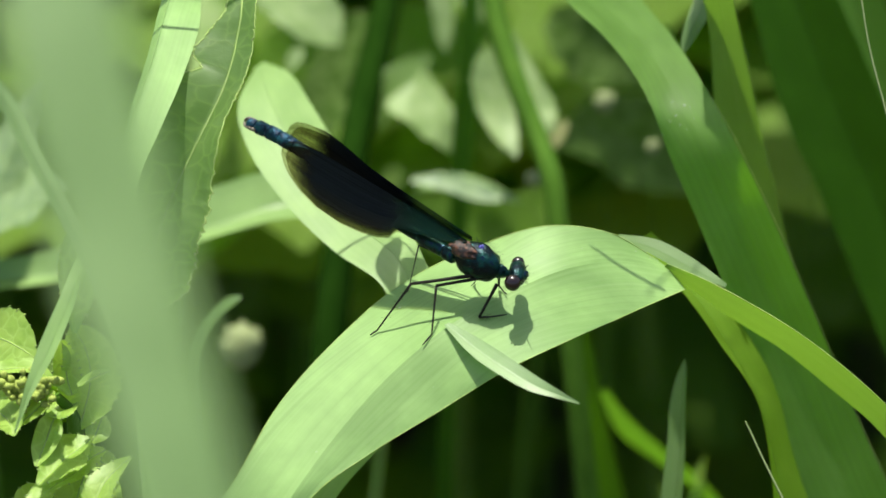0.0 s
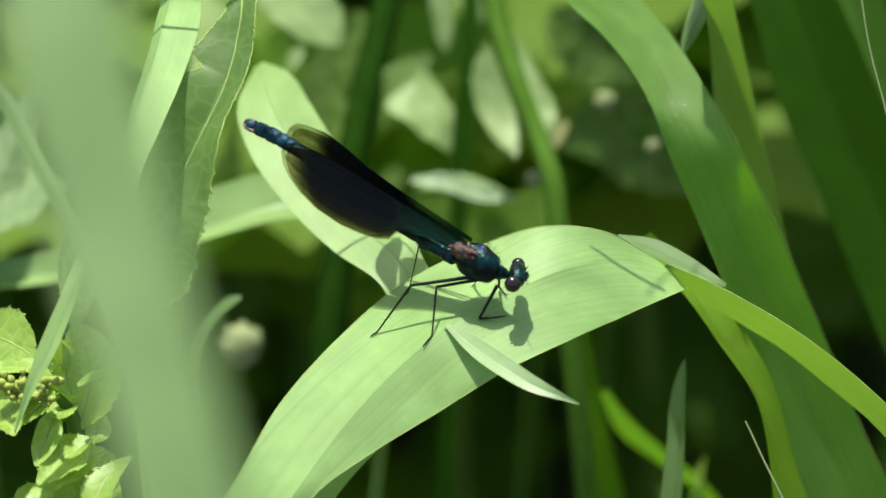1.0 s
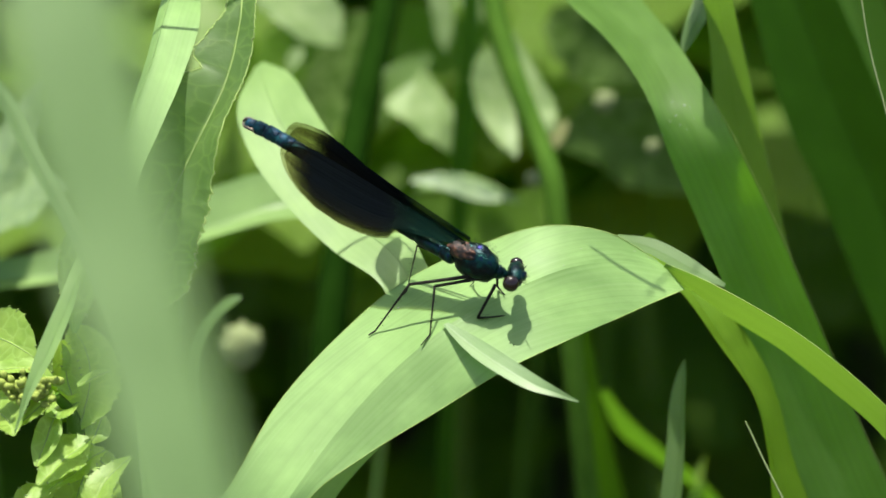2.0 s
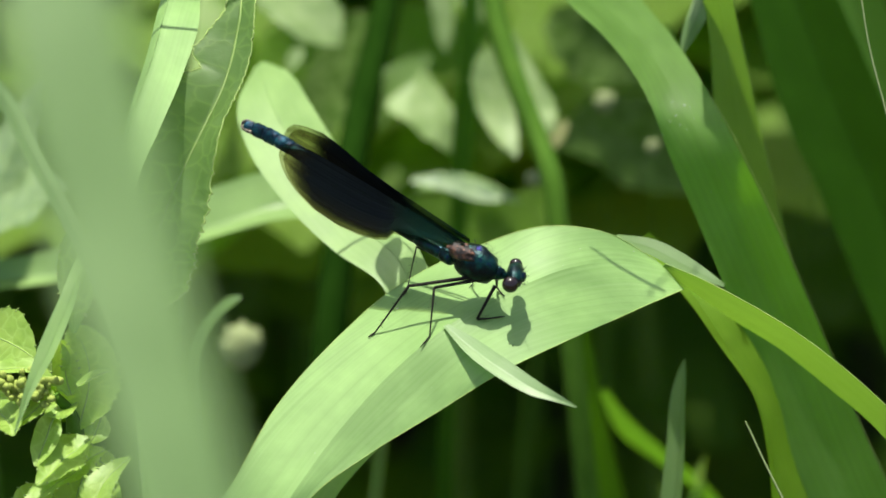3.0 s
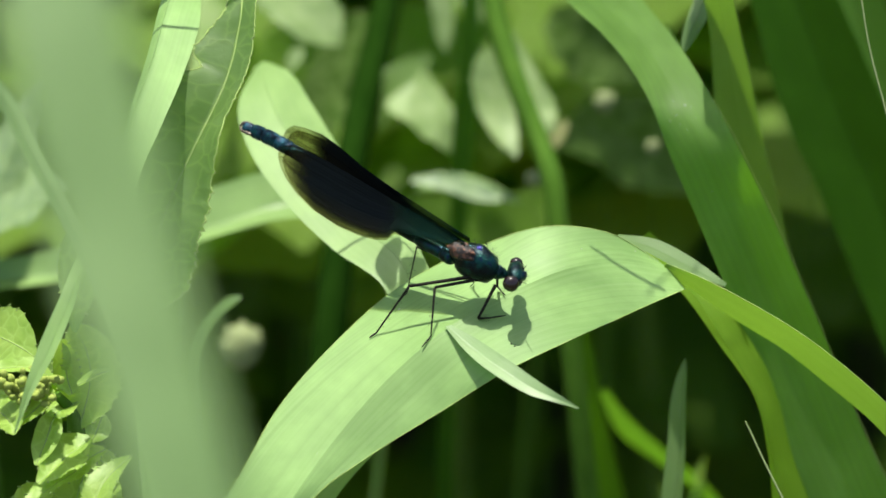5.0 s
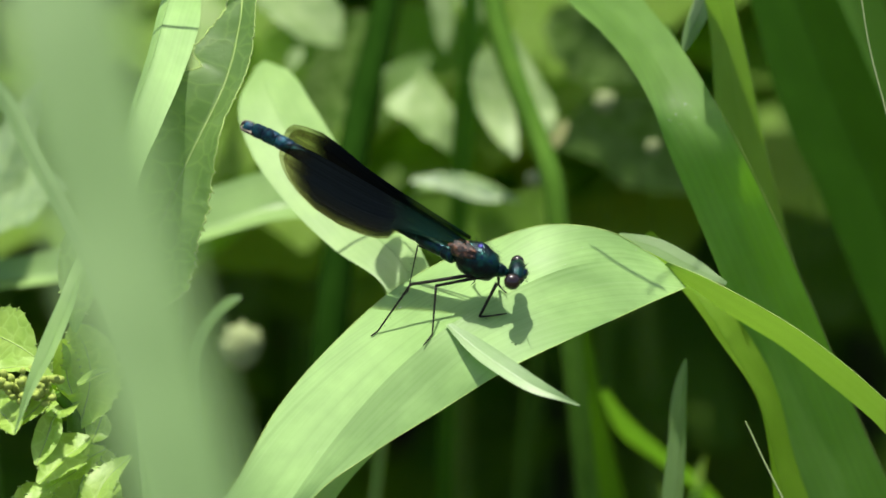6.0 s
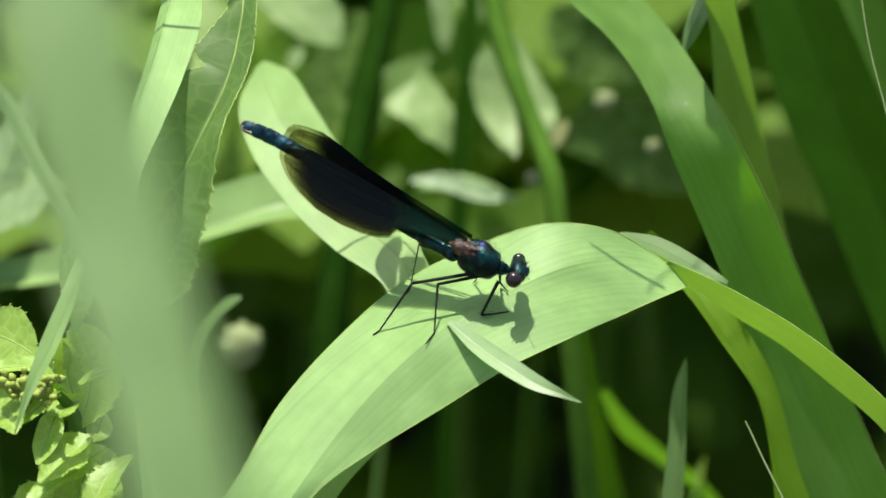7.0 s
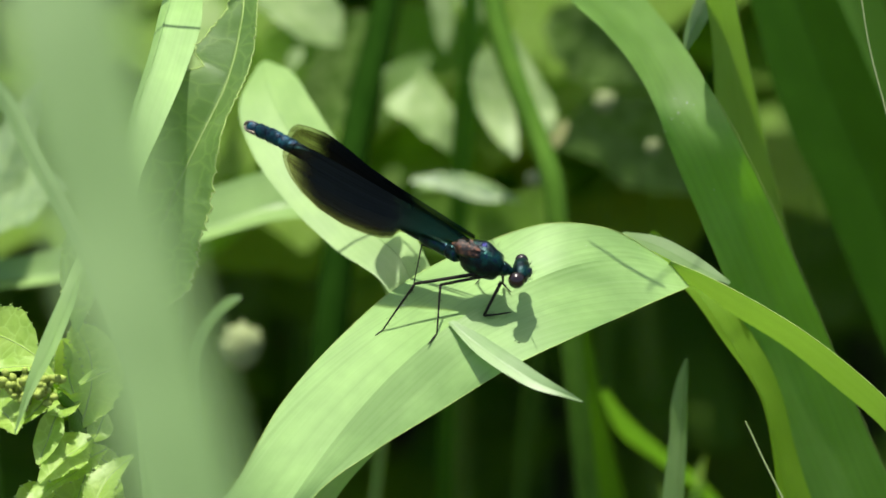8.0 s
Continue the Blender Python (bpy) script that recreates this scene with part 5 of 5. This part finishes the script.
# ---- the shaded thicket farther back: stems and leaves past counting
def thicket(count, seed):
    rnd = random.Random(seed)
    verts, faces, uvs = [], [], []
    gaps = [Vector((-0.043, 0.268, 0.19)), Vector((0.03755, 0.28308, 0.17736))]

    def leaf(base, way, side, up, long, wide, steps=5):
        spine = [base + way * (long * f) + up * (long * (0.25 * f - 0.55 * f * f)) for f in (0, 0.15, 0.3, 0.45, 0.6, 0.75, 0.9)]
        if wide > 0.003 and min((q - g).length for q in spine for g in gaps) < 0.05:
            return
        at = len(verts)
        for i in range(steps + 1):
            f = i / steps
            w = wide * math.sin(math.pi * min(0.97, 0.06 + f * 0.94)) ** 0.8
            droop = up * (long * (0.25 * f - 0.55 * f * f))
            for k in (-1, 0, 1):
                verts.append(base + way * (long * f) + droop + side * (w * k) + up * (0.25 * w * abs(k)))
                uvs.append((k * w * 100, f * long * 100))
        for i in range(steps):
            for k in (0, 1):
                a = at + i * 3 + k
                faces.append((a, a + 1, a + 4, a + 3))

    for _ in range(count):
        x, y = rnd.uniform(-0.42, 0.42), rnd.uniform(0.31, 1.1)
        foot = Vector((x, y, -0.01))
        lean = Vector((rnd.gauss(0, 0.12), rnd.gauss(0, 0.12), 1))
        tall = rnd.uniform(0.25, 0.62)
        side = Vector((1, 0, 0)) if rnd.random() < 0.5 else Vector((0.6, 0.8, 0))
        leaf(foot, lean, side, Vector((0, 0, 0)), tall, 0.0025, 4)
        if rnd.random() < 0.45:
            turn = rnd.uniform(0, 6.28)
            out = Vector((math.cos(turn), abs(math.sin(turn)), 0))
            wide = rnd.uniform(0.004, 0.008)
            if y > 0.37:
                leaf(foot, (lean + out * 0.5).normalized(), Vector((-out.y, out.x, 0)), Vector((0, 0, 1)), tall * 1.1, wide, 7)
            continue
        for k in range(rnd.randint(7, 12)):
            f = rnd.uniform(0.35, 1.0)
            turn = rnd.uniform(0, 6.28)
            out = Vector((math.cos(turn), math.sin(turn), rnd.uniform(-0.1, 0.35))).normalized()
            leaf(foot + lean * (tall * f), out, Vector((-out.y, out.x, 0)).normalized(), Vector((0, 0, 1)), rnd.uniform(0.05, 0.11), rnd.uniform(0.012, 0.026))
    me = bpy.data.meshes.new("thicket")
    me.from_pydata([tuple(v) for v in verts], [], faces)
    lay = me.uv_layers.new(name="UVMap")
    idx = np.zeros(len(me.loops), dtype=np.int32)
    me.loops.foreach_get("vertex_index", idx)
    lay.data.foreach_set("uv", np.array(uvs, dtype=np.float32)[idx].ravel())
    me.polygons.foreach_set("use_smooth", np.ones(len(me.polygons), dtype=bool))
    me.materials.append(DIM)
    return tagged(new("thicket", me), "dense dark green thicket of leaves and stems in shade", "undergrowth", kind="stuff")


thicket(800, 3)

# ---- the damselfly
fly = thing("damselfly", (0.00451, -0.00656, 0.35173), "male damselfly with metallic blue-green body and dark banded wings", "damselfly")
thorax = part("thorax", ball((0.00459, -0.00659, 0.35166), (-0.00641, 0.00381, 0.00077), (0.0034, 0.0021, 0.0026), u=20, v=14, dent=0.12), TEAL, fly)
part("wing_base", ball((0.0028, -0.00687, 0.35348), (-0.00641, 0.00381, 0.00077), (0.0020, 0.0012, 0.0012), u=24, v=16, dent=0.3), RUST, thorax, "rust-brown wing roots")
part("shoulder", ball((0.00509, -0.00694, 0.35377), (0.0045, -0.00141, -0.00265), (0.0006, 0.0006, 0.0006), u=12, v=8, dent=0.4), VIOLET, thorax, "violet sheen on the shoulder")
part("neck", joined([ball((0.00739, -0.00771, 0.35084), (0.00375, -0.00106, -0.00199), (0.0011, 0.0009, 0.0010), dent=0.2), ball((0.00813, -0.00781, 0.35064), (0.00375, -0.00106, -0.00199), (0.0008, 0.0006, 0.0006), dent=0.2)]), TEAL, fly)
head = part("head", joined([ball((0.00976, -0.00776, 0.35053), (0.00014, 0.00579, 0.00023), (0.0023, 0.0014, 0.0012), up=(1, 0, 0.2), u=18, v=12, dent=0.15),
                            ball((0.01041, -0.00825, 0.35046), (0.0045, -0.00106, -0.00199), (0.0007, 0.0011, 0.0008), dent=0.3)]), TEAL, fly)
part("eye", ball((0.00906, -0.00993, 0.35028), (0.00014, 0.00579, 0.00023), (0.0010, 0.00110, 0.00110), u=20, v=14), EYEBALL, head, "large dark brown eye")
part("eye", ball((0.00986, -0.00564, 0.3509), (0.00014, 0.00579, 0.00023), (0.00085, 0.00088, 0.00088), u=20, v=14), EYEBALL, head, "large dark brown eye")
for a, b in (((0.01049, -0.0079, 0.35111), (0.0112, -0.00844, 0.35223)), ((0.01016, -0.00985, 0.35065), (0.01101, -0.01137, 0.35098))):
    part("antenna", tube([(a, 0.00009), (tuple((Vector(a) + Vector(b)) / 2), 0.00006), (b, 0.00003)], n=3, sides=5), BLACK, head)

# abdomen, ring after ring
BACK = spline([(0.00163, -0.00561, 0.35181), (-0.00142, -0.00244, 0.35223), (-0.00593, 0.00226, 0.35297), (-0.0109, 0.00715, 0.35451), (-0.01593, 0.01204, 0.35646), (-0.01944, 0.01492, 0.35741), (-0.02298, 0.01765, 0.35828), (-0.02653, 0.01994, 0.35896)], 12)
CUTS = (0, 5, 16, 28, 40, 52, 62, 69, 75, 80, 84)
for i in range(10):
    seg = BACK[CUTS[i]:CUTS[i + 1] + 1]
    rows = []
    for k, q in enumerate(seg):
        f = k / (len(seg) - 1)
        body = (0.00108, 0.00104, 0.00100, 0.00094, 0.00090, 0.00092, 0.00098, 0.00100, 0.00096, 0.00084)[i]
        rows.append((tuple(q), body * (0.86 + 0.14 * min(1, 8 * f, 8 * (1 - f)) + 0.05 * f)))
    part("abdomen_ring", tube(rows, n=2, sides=14), TEAL if i < 5 else BLUE, fly)
for arc in (((-0.02532, 0.01902, 0.35915), (-0.02604, 0.0198, 0.35954), (-0.02685, 0.02034, 0.35928), (-0.02718, 0.02048, 0.3587)),
            ((-0.02554, 0.01836, 0.35854), (-0.02633, 0.01886, 0.35863), (-0.02698, 0.01958, 0.35871), (-0.02717, 0.0203, 0.35879))):
    part("clasper", tube([(q, r) for q, r in zip(arc, (0.0003, 0.00026, 0.00022, 0.00014))], n=4, sides=7), CLASP, fly, "pale brown tail clasper")

# wings: two on the near side, two on the far side
NEAR_WING = (((0, 0), (0.4, -0.03), (0.8, -0.06), (0.9, -0.02), (0.96, 0.08), (0.99, 0.2), (1, 0.32)),
             ((0, 0.1), (0.12, 0.24), (0.28, 0.42), (0.36, 0.5), (0.385, 0.6), (0.405, 0.71), (0.47, 0.84), (0.56, 0.94), (0.68, 1.01), (0.81, 0.98), (0.90, 0.85), (0.96, 0.68), (0.99, 0.5), (1, 0.36)))
FAR_WING = (((0, 0), (0.3, -0.04), (0.39, -0.05), (0.56, -0.11), (0.65, -0.19), (0.72, -0.23), (0.78, -0.25), (0.88, -0.17), (0.94, -0.09), (0.98, 0.05), (1, 0.22)),
            ((0, 0.08), (0.3, 0.22), (0.39, 0.5), (0.5, 0.6), (0.7, 0.62), (0.88, 0.54), (0.95, 0.44), (1, 0.28)))
part("wing", wing_sheet((0.00317, -0.00707, 0.35501), (-0.02153, 0.01494, 0.35978), (0, -0.00398, -0.00622), *NEAR_WING, 0.6, 0.93), WING, fly)
part("wing", wing_sheet((0.00251, -0.0067, 0.35423), (-0.0211, 0.01519, 0.35898), (0, -0.00291, -0.00632), *NEAR_WING, 0.3, 0.93), WING, fly)
part("wing", wing_sheet((0.00378, -0.00457, 0.35419), (-0.02165, 0.02113, 0.35864), (0.00003, -0.00067, -0.00808), *FAR_WING, -0.4, 1.05), WING, fly)
part("wing", wing_sheet((0.00326, -0.00481, 0.35373), (-0.02105, 0.02138, 0.35783), (0.00003, 0.00017, -0.0082), *FAR_WING, -0.2, 1.05), WING, fly)


def leg(hip, knee, foot, toe, r=0.00022):
    r *= 0.94
    upper = part("leg", tube([(hip, r * 1.4), (tuple(Vector(hip).lerp(Vector(knee), 0.5)), r * 1.15), (knee, r)], n=4, sides=7), BLACK, fly)
    spines = [tube([(foot, r * 0.55), (tuple(Vector(knee).lerp(Vector(foot), 0.5)), r * 0.7), (knee, r * 0.95)], n=4, sides=7)]
    way = (Vector(foot) - Vector(knee)).normalized()
    out = way.cross(Vector((0.2, -0.8, 0.5))).normalized()
    for k in range(9):
        a = Vector(knee).lerp(Vector(foot), 0.1 + 0.09 * k)
        spines.append(tube([(tuple(a), 0.00003), (tuple(a + (out * (1 if k % 2 else -1) + way * 0.7) * 0.0005), 0.00001)], n=1, sides=3))
    part("shin", joined(spines), BLACK, upper)
    part("foot", tube([(foot, r * 0.6), (tuple(Vector(foot).lerp(Vector(toe), 0.6)), r * 0.6), (toe, r * 0.35)], n=3, sides=6), BLACK, upper)


leg((0.00436, -0.00813, 0.35047), (-0.00424, -0.00587, 0.3479), (-0.00875, -0.00598, 0.34096), (-0.00965, -0.00645, 0.34055), 0.00022)
leg((0.00583, -0.0085, 0.35042), (-0.00089, -0.00694, 0.34823), (-0.00149, -0.01051, 0.34291), (-0.00267, -0.01177, 0.34201), 0.00021)
leg((0.00709, -0.00851, 0.34934), (0.00475, -0.00931, 0.34481), (0.00622, -0.00920, 0.34482), (0.00838, -0.00873, 0.34489), 0.0002)
leg((0.00312, -0.00516, 0.3503), (-0.00323, 0.00016, 0.35051), (-0.00462, 0.00049, 0.34350), (-0.00507, -0.00013, 0.34324), 0.00012)
leg((0.00498, -0.00549, 0.34989), (0.00389, -0.00252, 0.34888), (0.00428, -0.00216, 0.34622), (0.00374, -0.00278, 0.34596), 0.00012)
leg((0.00734, -0.00677, 0.3494), (0.00738, -0.00466, 0.34699), (0.00804, -0.00563, 0.34658), (0.00841, -0.00618, 0.34655), 0.00016)

# short hairs on thorax and head
rnd = random.Random(5)
hairs = []
for mid, spread, n in ((Vector((0.00503, -0.00642, 0.35199)), 0.0027, 320), (Vector((0.01019, -0.00818, 0.35059)), 0.0015, 80)):
    for _ in range(n):
        d = Vector((rnd.gauss(0, 1), rnd.gauss(0, 1), rnd.gauss(0, 1))).normalized()
        a = mid + d * spread * 0.6
        hairs.append(tube([(tuple(a), 0.000018), (tuple(mid + d * spread * rnd.uniform(0.95, 1.15)), 0.000006)], n=1, sides=3))
part("hairs", joined(hairs), BLACK, fly, "fine dark hairs")


RIGHT = Vector((1, 0, 0))
AWAY = (FOCUS - EYE).normalized()
UP = RIGHT.cross(AWAY)


def sway(ob, pivot, rows):
    """Key a thing's small swing: seconds, millimetres right and up, degrees of turn about the pivot."""
    rest, pin = ob.matrix_basis.copy(), Vector(pivot)
    walk(ob, [(t, Matrix.Translation(pin + RIGHT * (dx / 1000) + UP * (dy / 1000)) @ Matrix.Rotation(radians(turn), 4, AWAY)
               @ Matrix.Translation(-pin) @ rest) for t, dx, dy, turn in rows])


def motions():
    sway(fly, (-0.00831, 0.00224, 0.35635), [(0, 0.000, -0.000, 0.00), (0.5, -0.037, -0.000, 0.00), (1, 0.000, -0.188, -0.10), (1.5, -0.075, -0.030, 0.14), (3, -0.319, -0.281, -0.18), (3.5, -0.375, -0.431, -0.46), (4, -0.150, -0.112, -0.10), (4.5, -0.356, -0.337, -0.44), (6, -0.225, -0.131, -0.98), (6.5, -0.412, -0.075, -0.78), (7, -0.112, -0.019, -1.45), (7.5, -0.075, -0.225, -1.44), (8, 0.281, -0.056, -1.27)])
    sway(perch, (0.01058, -0.00335, 0.34371), [(0, 0.000, -0.000, 0.00), (0.5, -0.056, 0.019, -0.08), (1, -0.037, -0.037, -0.13), (1.5, -0.150, 0.019, 0.05), (3, -0.244, -0.056, -0.14), (3.5, -0.300, -0.112, -0.33), (4, -0.150, 0.037, -0.02), (4.5, -0.244, -0.112, -0.32), (6, 0.056, 0.112, -0.34), (6.5, -0.131, 0.188, -0.05), (7, 0.206, 0.319, -0.13), (7.5, 0.169, 0.150, -0.26), (8, 0.506, 0.337, -0.03)])
    sway(stub, (0.00067, -0.00502, 0.3412), [(0, 0.000, -0.000, 0.00), (0.5, 0.034, -0.029, 0.53), (1, 0.036, -0.089, 0.09), (1.5, -0.170, 0.040, -1.08), (3, -0.102, -0.179, 1.10), (3.5, -0.048, -0.315, 1.23), (4, -0.116, 0.029, -1.44), (4.5, 0.012, -0.325, 1.42), (6, 0.231, -0.034, 0.84), (6.5, 0.105, -0.007, 0.90), (7, 0.334, 0.271, 0.53), (7.5, 0.273, 0.076, 1.41), (8, 0.528, 0.341, 0.40)])
    sway(hang_tip, (0, 0, 0.35), [(0, 0.000, -0.000, 0), (1.5, 0.000, -0.000, 0), (3, -0.075, -0.000, 0), (3.5, -0.112, -0.000, 0), (4.5, 0.000, 0.037, 0), (6, 0.112, 0.150, 0), (7, 0.225, 0.225, 0), (7.5, 0.225, 0.225, 0), (8, 0.375, 0.300, 0)])
    sway(dock, (0, 0, 0.35), [(0, 0.000, -0.000, 0), (1.5, 0.000, -0.000, 0), (3, -0.112, -0.000, 0), (3.5, -0.112, -0.000, 0), (4, 0.000, 0.112, 0), (6, 0.000, 0.150, 0), (7, 0.150, 0.225, 0), (7.5, 0.075, 0.150, 0), (8, 0.225, 0.225, 0)])
    sway(herb, (0, 0, 0.35), [(0, 0.000, -0.000, 0), (1.5, 0.000, -0.000, 0), (3, -0.112, -0.000, 0), (3.5, -0.112, -0.000, 0), (4, 0.000, 0.112, 0), (6, 0.000, 0.150, 0), (7, 0.150, 0.225, 0), (7.5, 0.075, 0.150, 0), (8, 0.225, 0.225, 0)])
    sway(upper_blade, (0, 0, 0.35), [(0, 0.000, -0.000, 0), (1.5, 0.000, -0.000, 0), (3, -0.112, -0.000, 0), (3.5, -0.112, -0.000, 0), (4, 0.000, 0.112, 0), (6, 0.000, 0.150, 0), (7, 0.150, 0.225, 0), (7.5, 0.075, 0.150, 0), (8, 0.225, 0.225, 0)])
    sway(shoot, (0, 0, 0.35), [(0, 0.000, -0.000, 0), (1.5, -0.075, -0.000, 0), (3, -0.075, 0.075, 0), (4.5, 0.000, 0.075, 0), (6, 0.112, 0.150, 0), (7, 0.150, 0.150, 0), (8, 0.225, 0.225, 0)])
    sway(blade_a, (0, 0, 0.35), [(0, 0.000, -0.000, 0), (1.5, 0.000, -0.000, 0), (3, 0.000, -0.000, 0), (3.5, -0.075, -0.000, 0), (4.5, 0.075, -0.000, 0), (6, 0.075, 0.150, 0), (7, 0.225, 0.225, 0), (7.5, 0.150, 0.300, 0), (8, 0.375, 0.375, 0)])
    sway(blade_b, (0, 0, 0.35), [(0, 0.000, -0.000, 0), (1.5, -0.075, -0.000, 0), (3, -0.075, 0.075, 0), (4.5, 0.000, 0.075, 0), (6, 0.112, 0.150, 0), (7, 0.150, 0.150, 0), (8, 0.225, 0.225, 0)])
    sway(blade_d, (0, 0, 0.35), [(0, 0.000, -0.000, 0), (0.5, -0.112, 0.037, 0), (1, -0.075, -0.000, 0), (1.5, -0.150, -0.000, 0), (3, -0.225, -0.000, 0), (3.5, -0.337, -0.000, 0), (4, -0.188, 0.037, 0), (4.5, -0.263, -0.000, 0), (6, 0.000, 0.225, 0), (6.5, -0.037, 0.225, 0), (7, 0.075, 0.337, 0), (7.5, 0.075, 0.225, 0), (8, 0.450, 0.337, 0)])
    sway(back_leaf, (0, 0, 0.35), [(0, 0.000, -0.000, 0), (1.5, -0.075, -0.000, 0), (3, -0.075, 0.075, 0), (4.5, 0.000, 0.075, 0), (6, 0.112, 0.150, 0), (7, 0.150, 0.150, 0), (8, 0.225, 0.225, 0)])

motions()
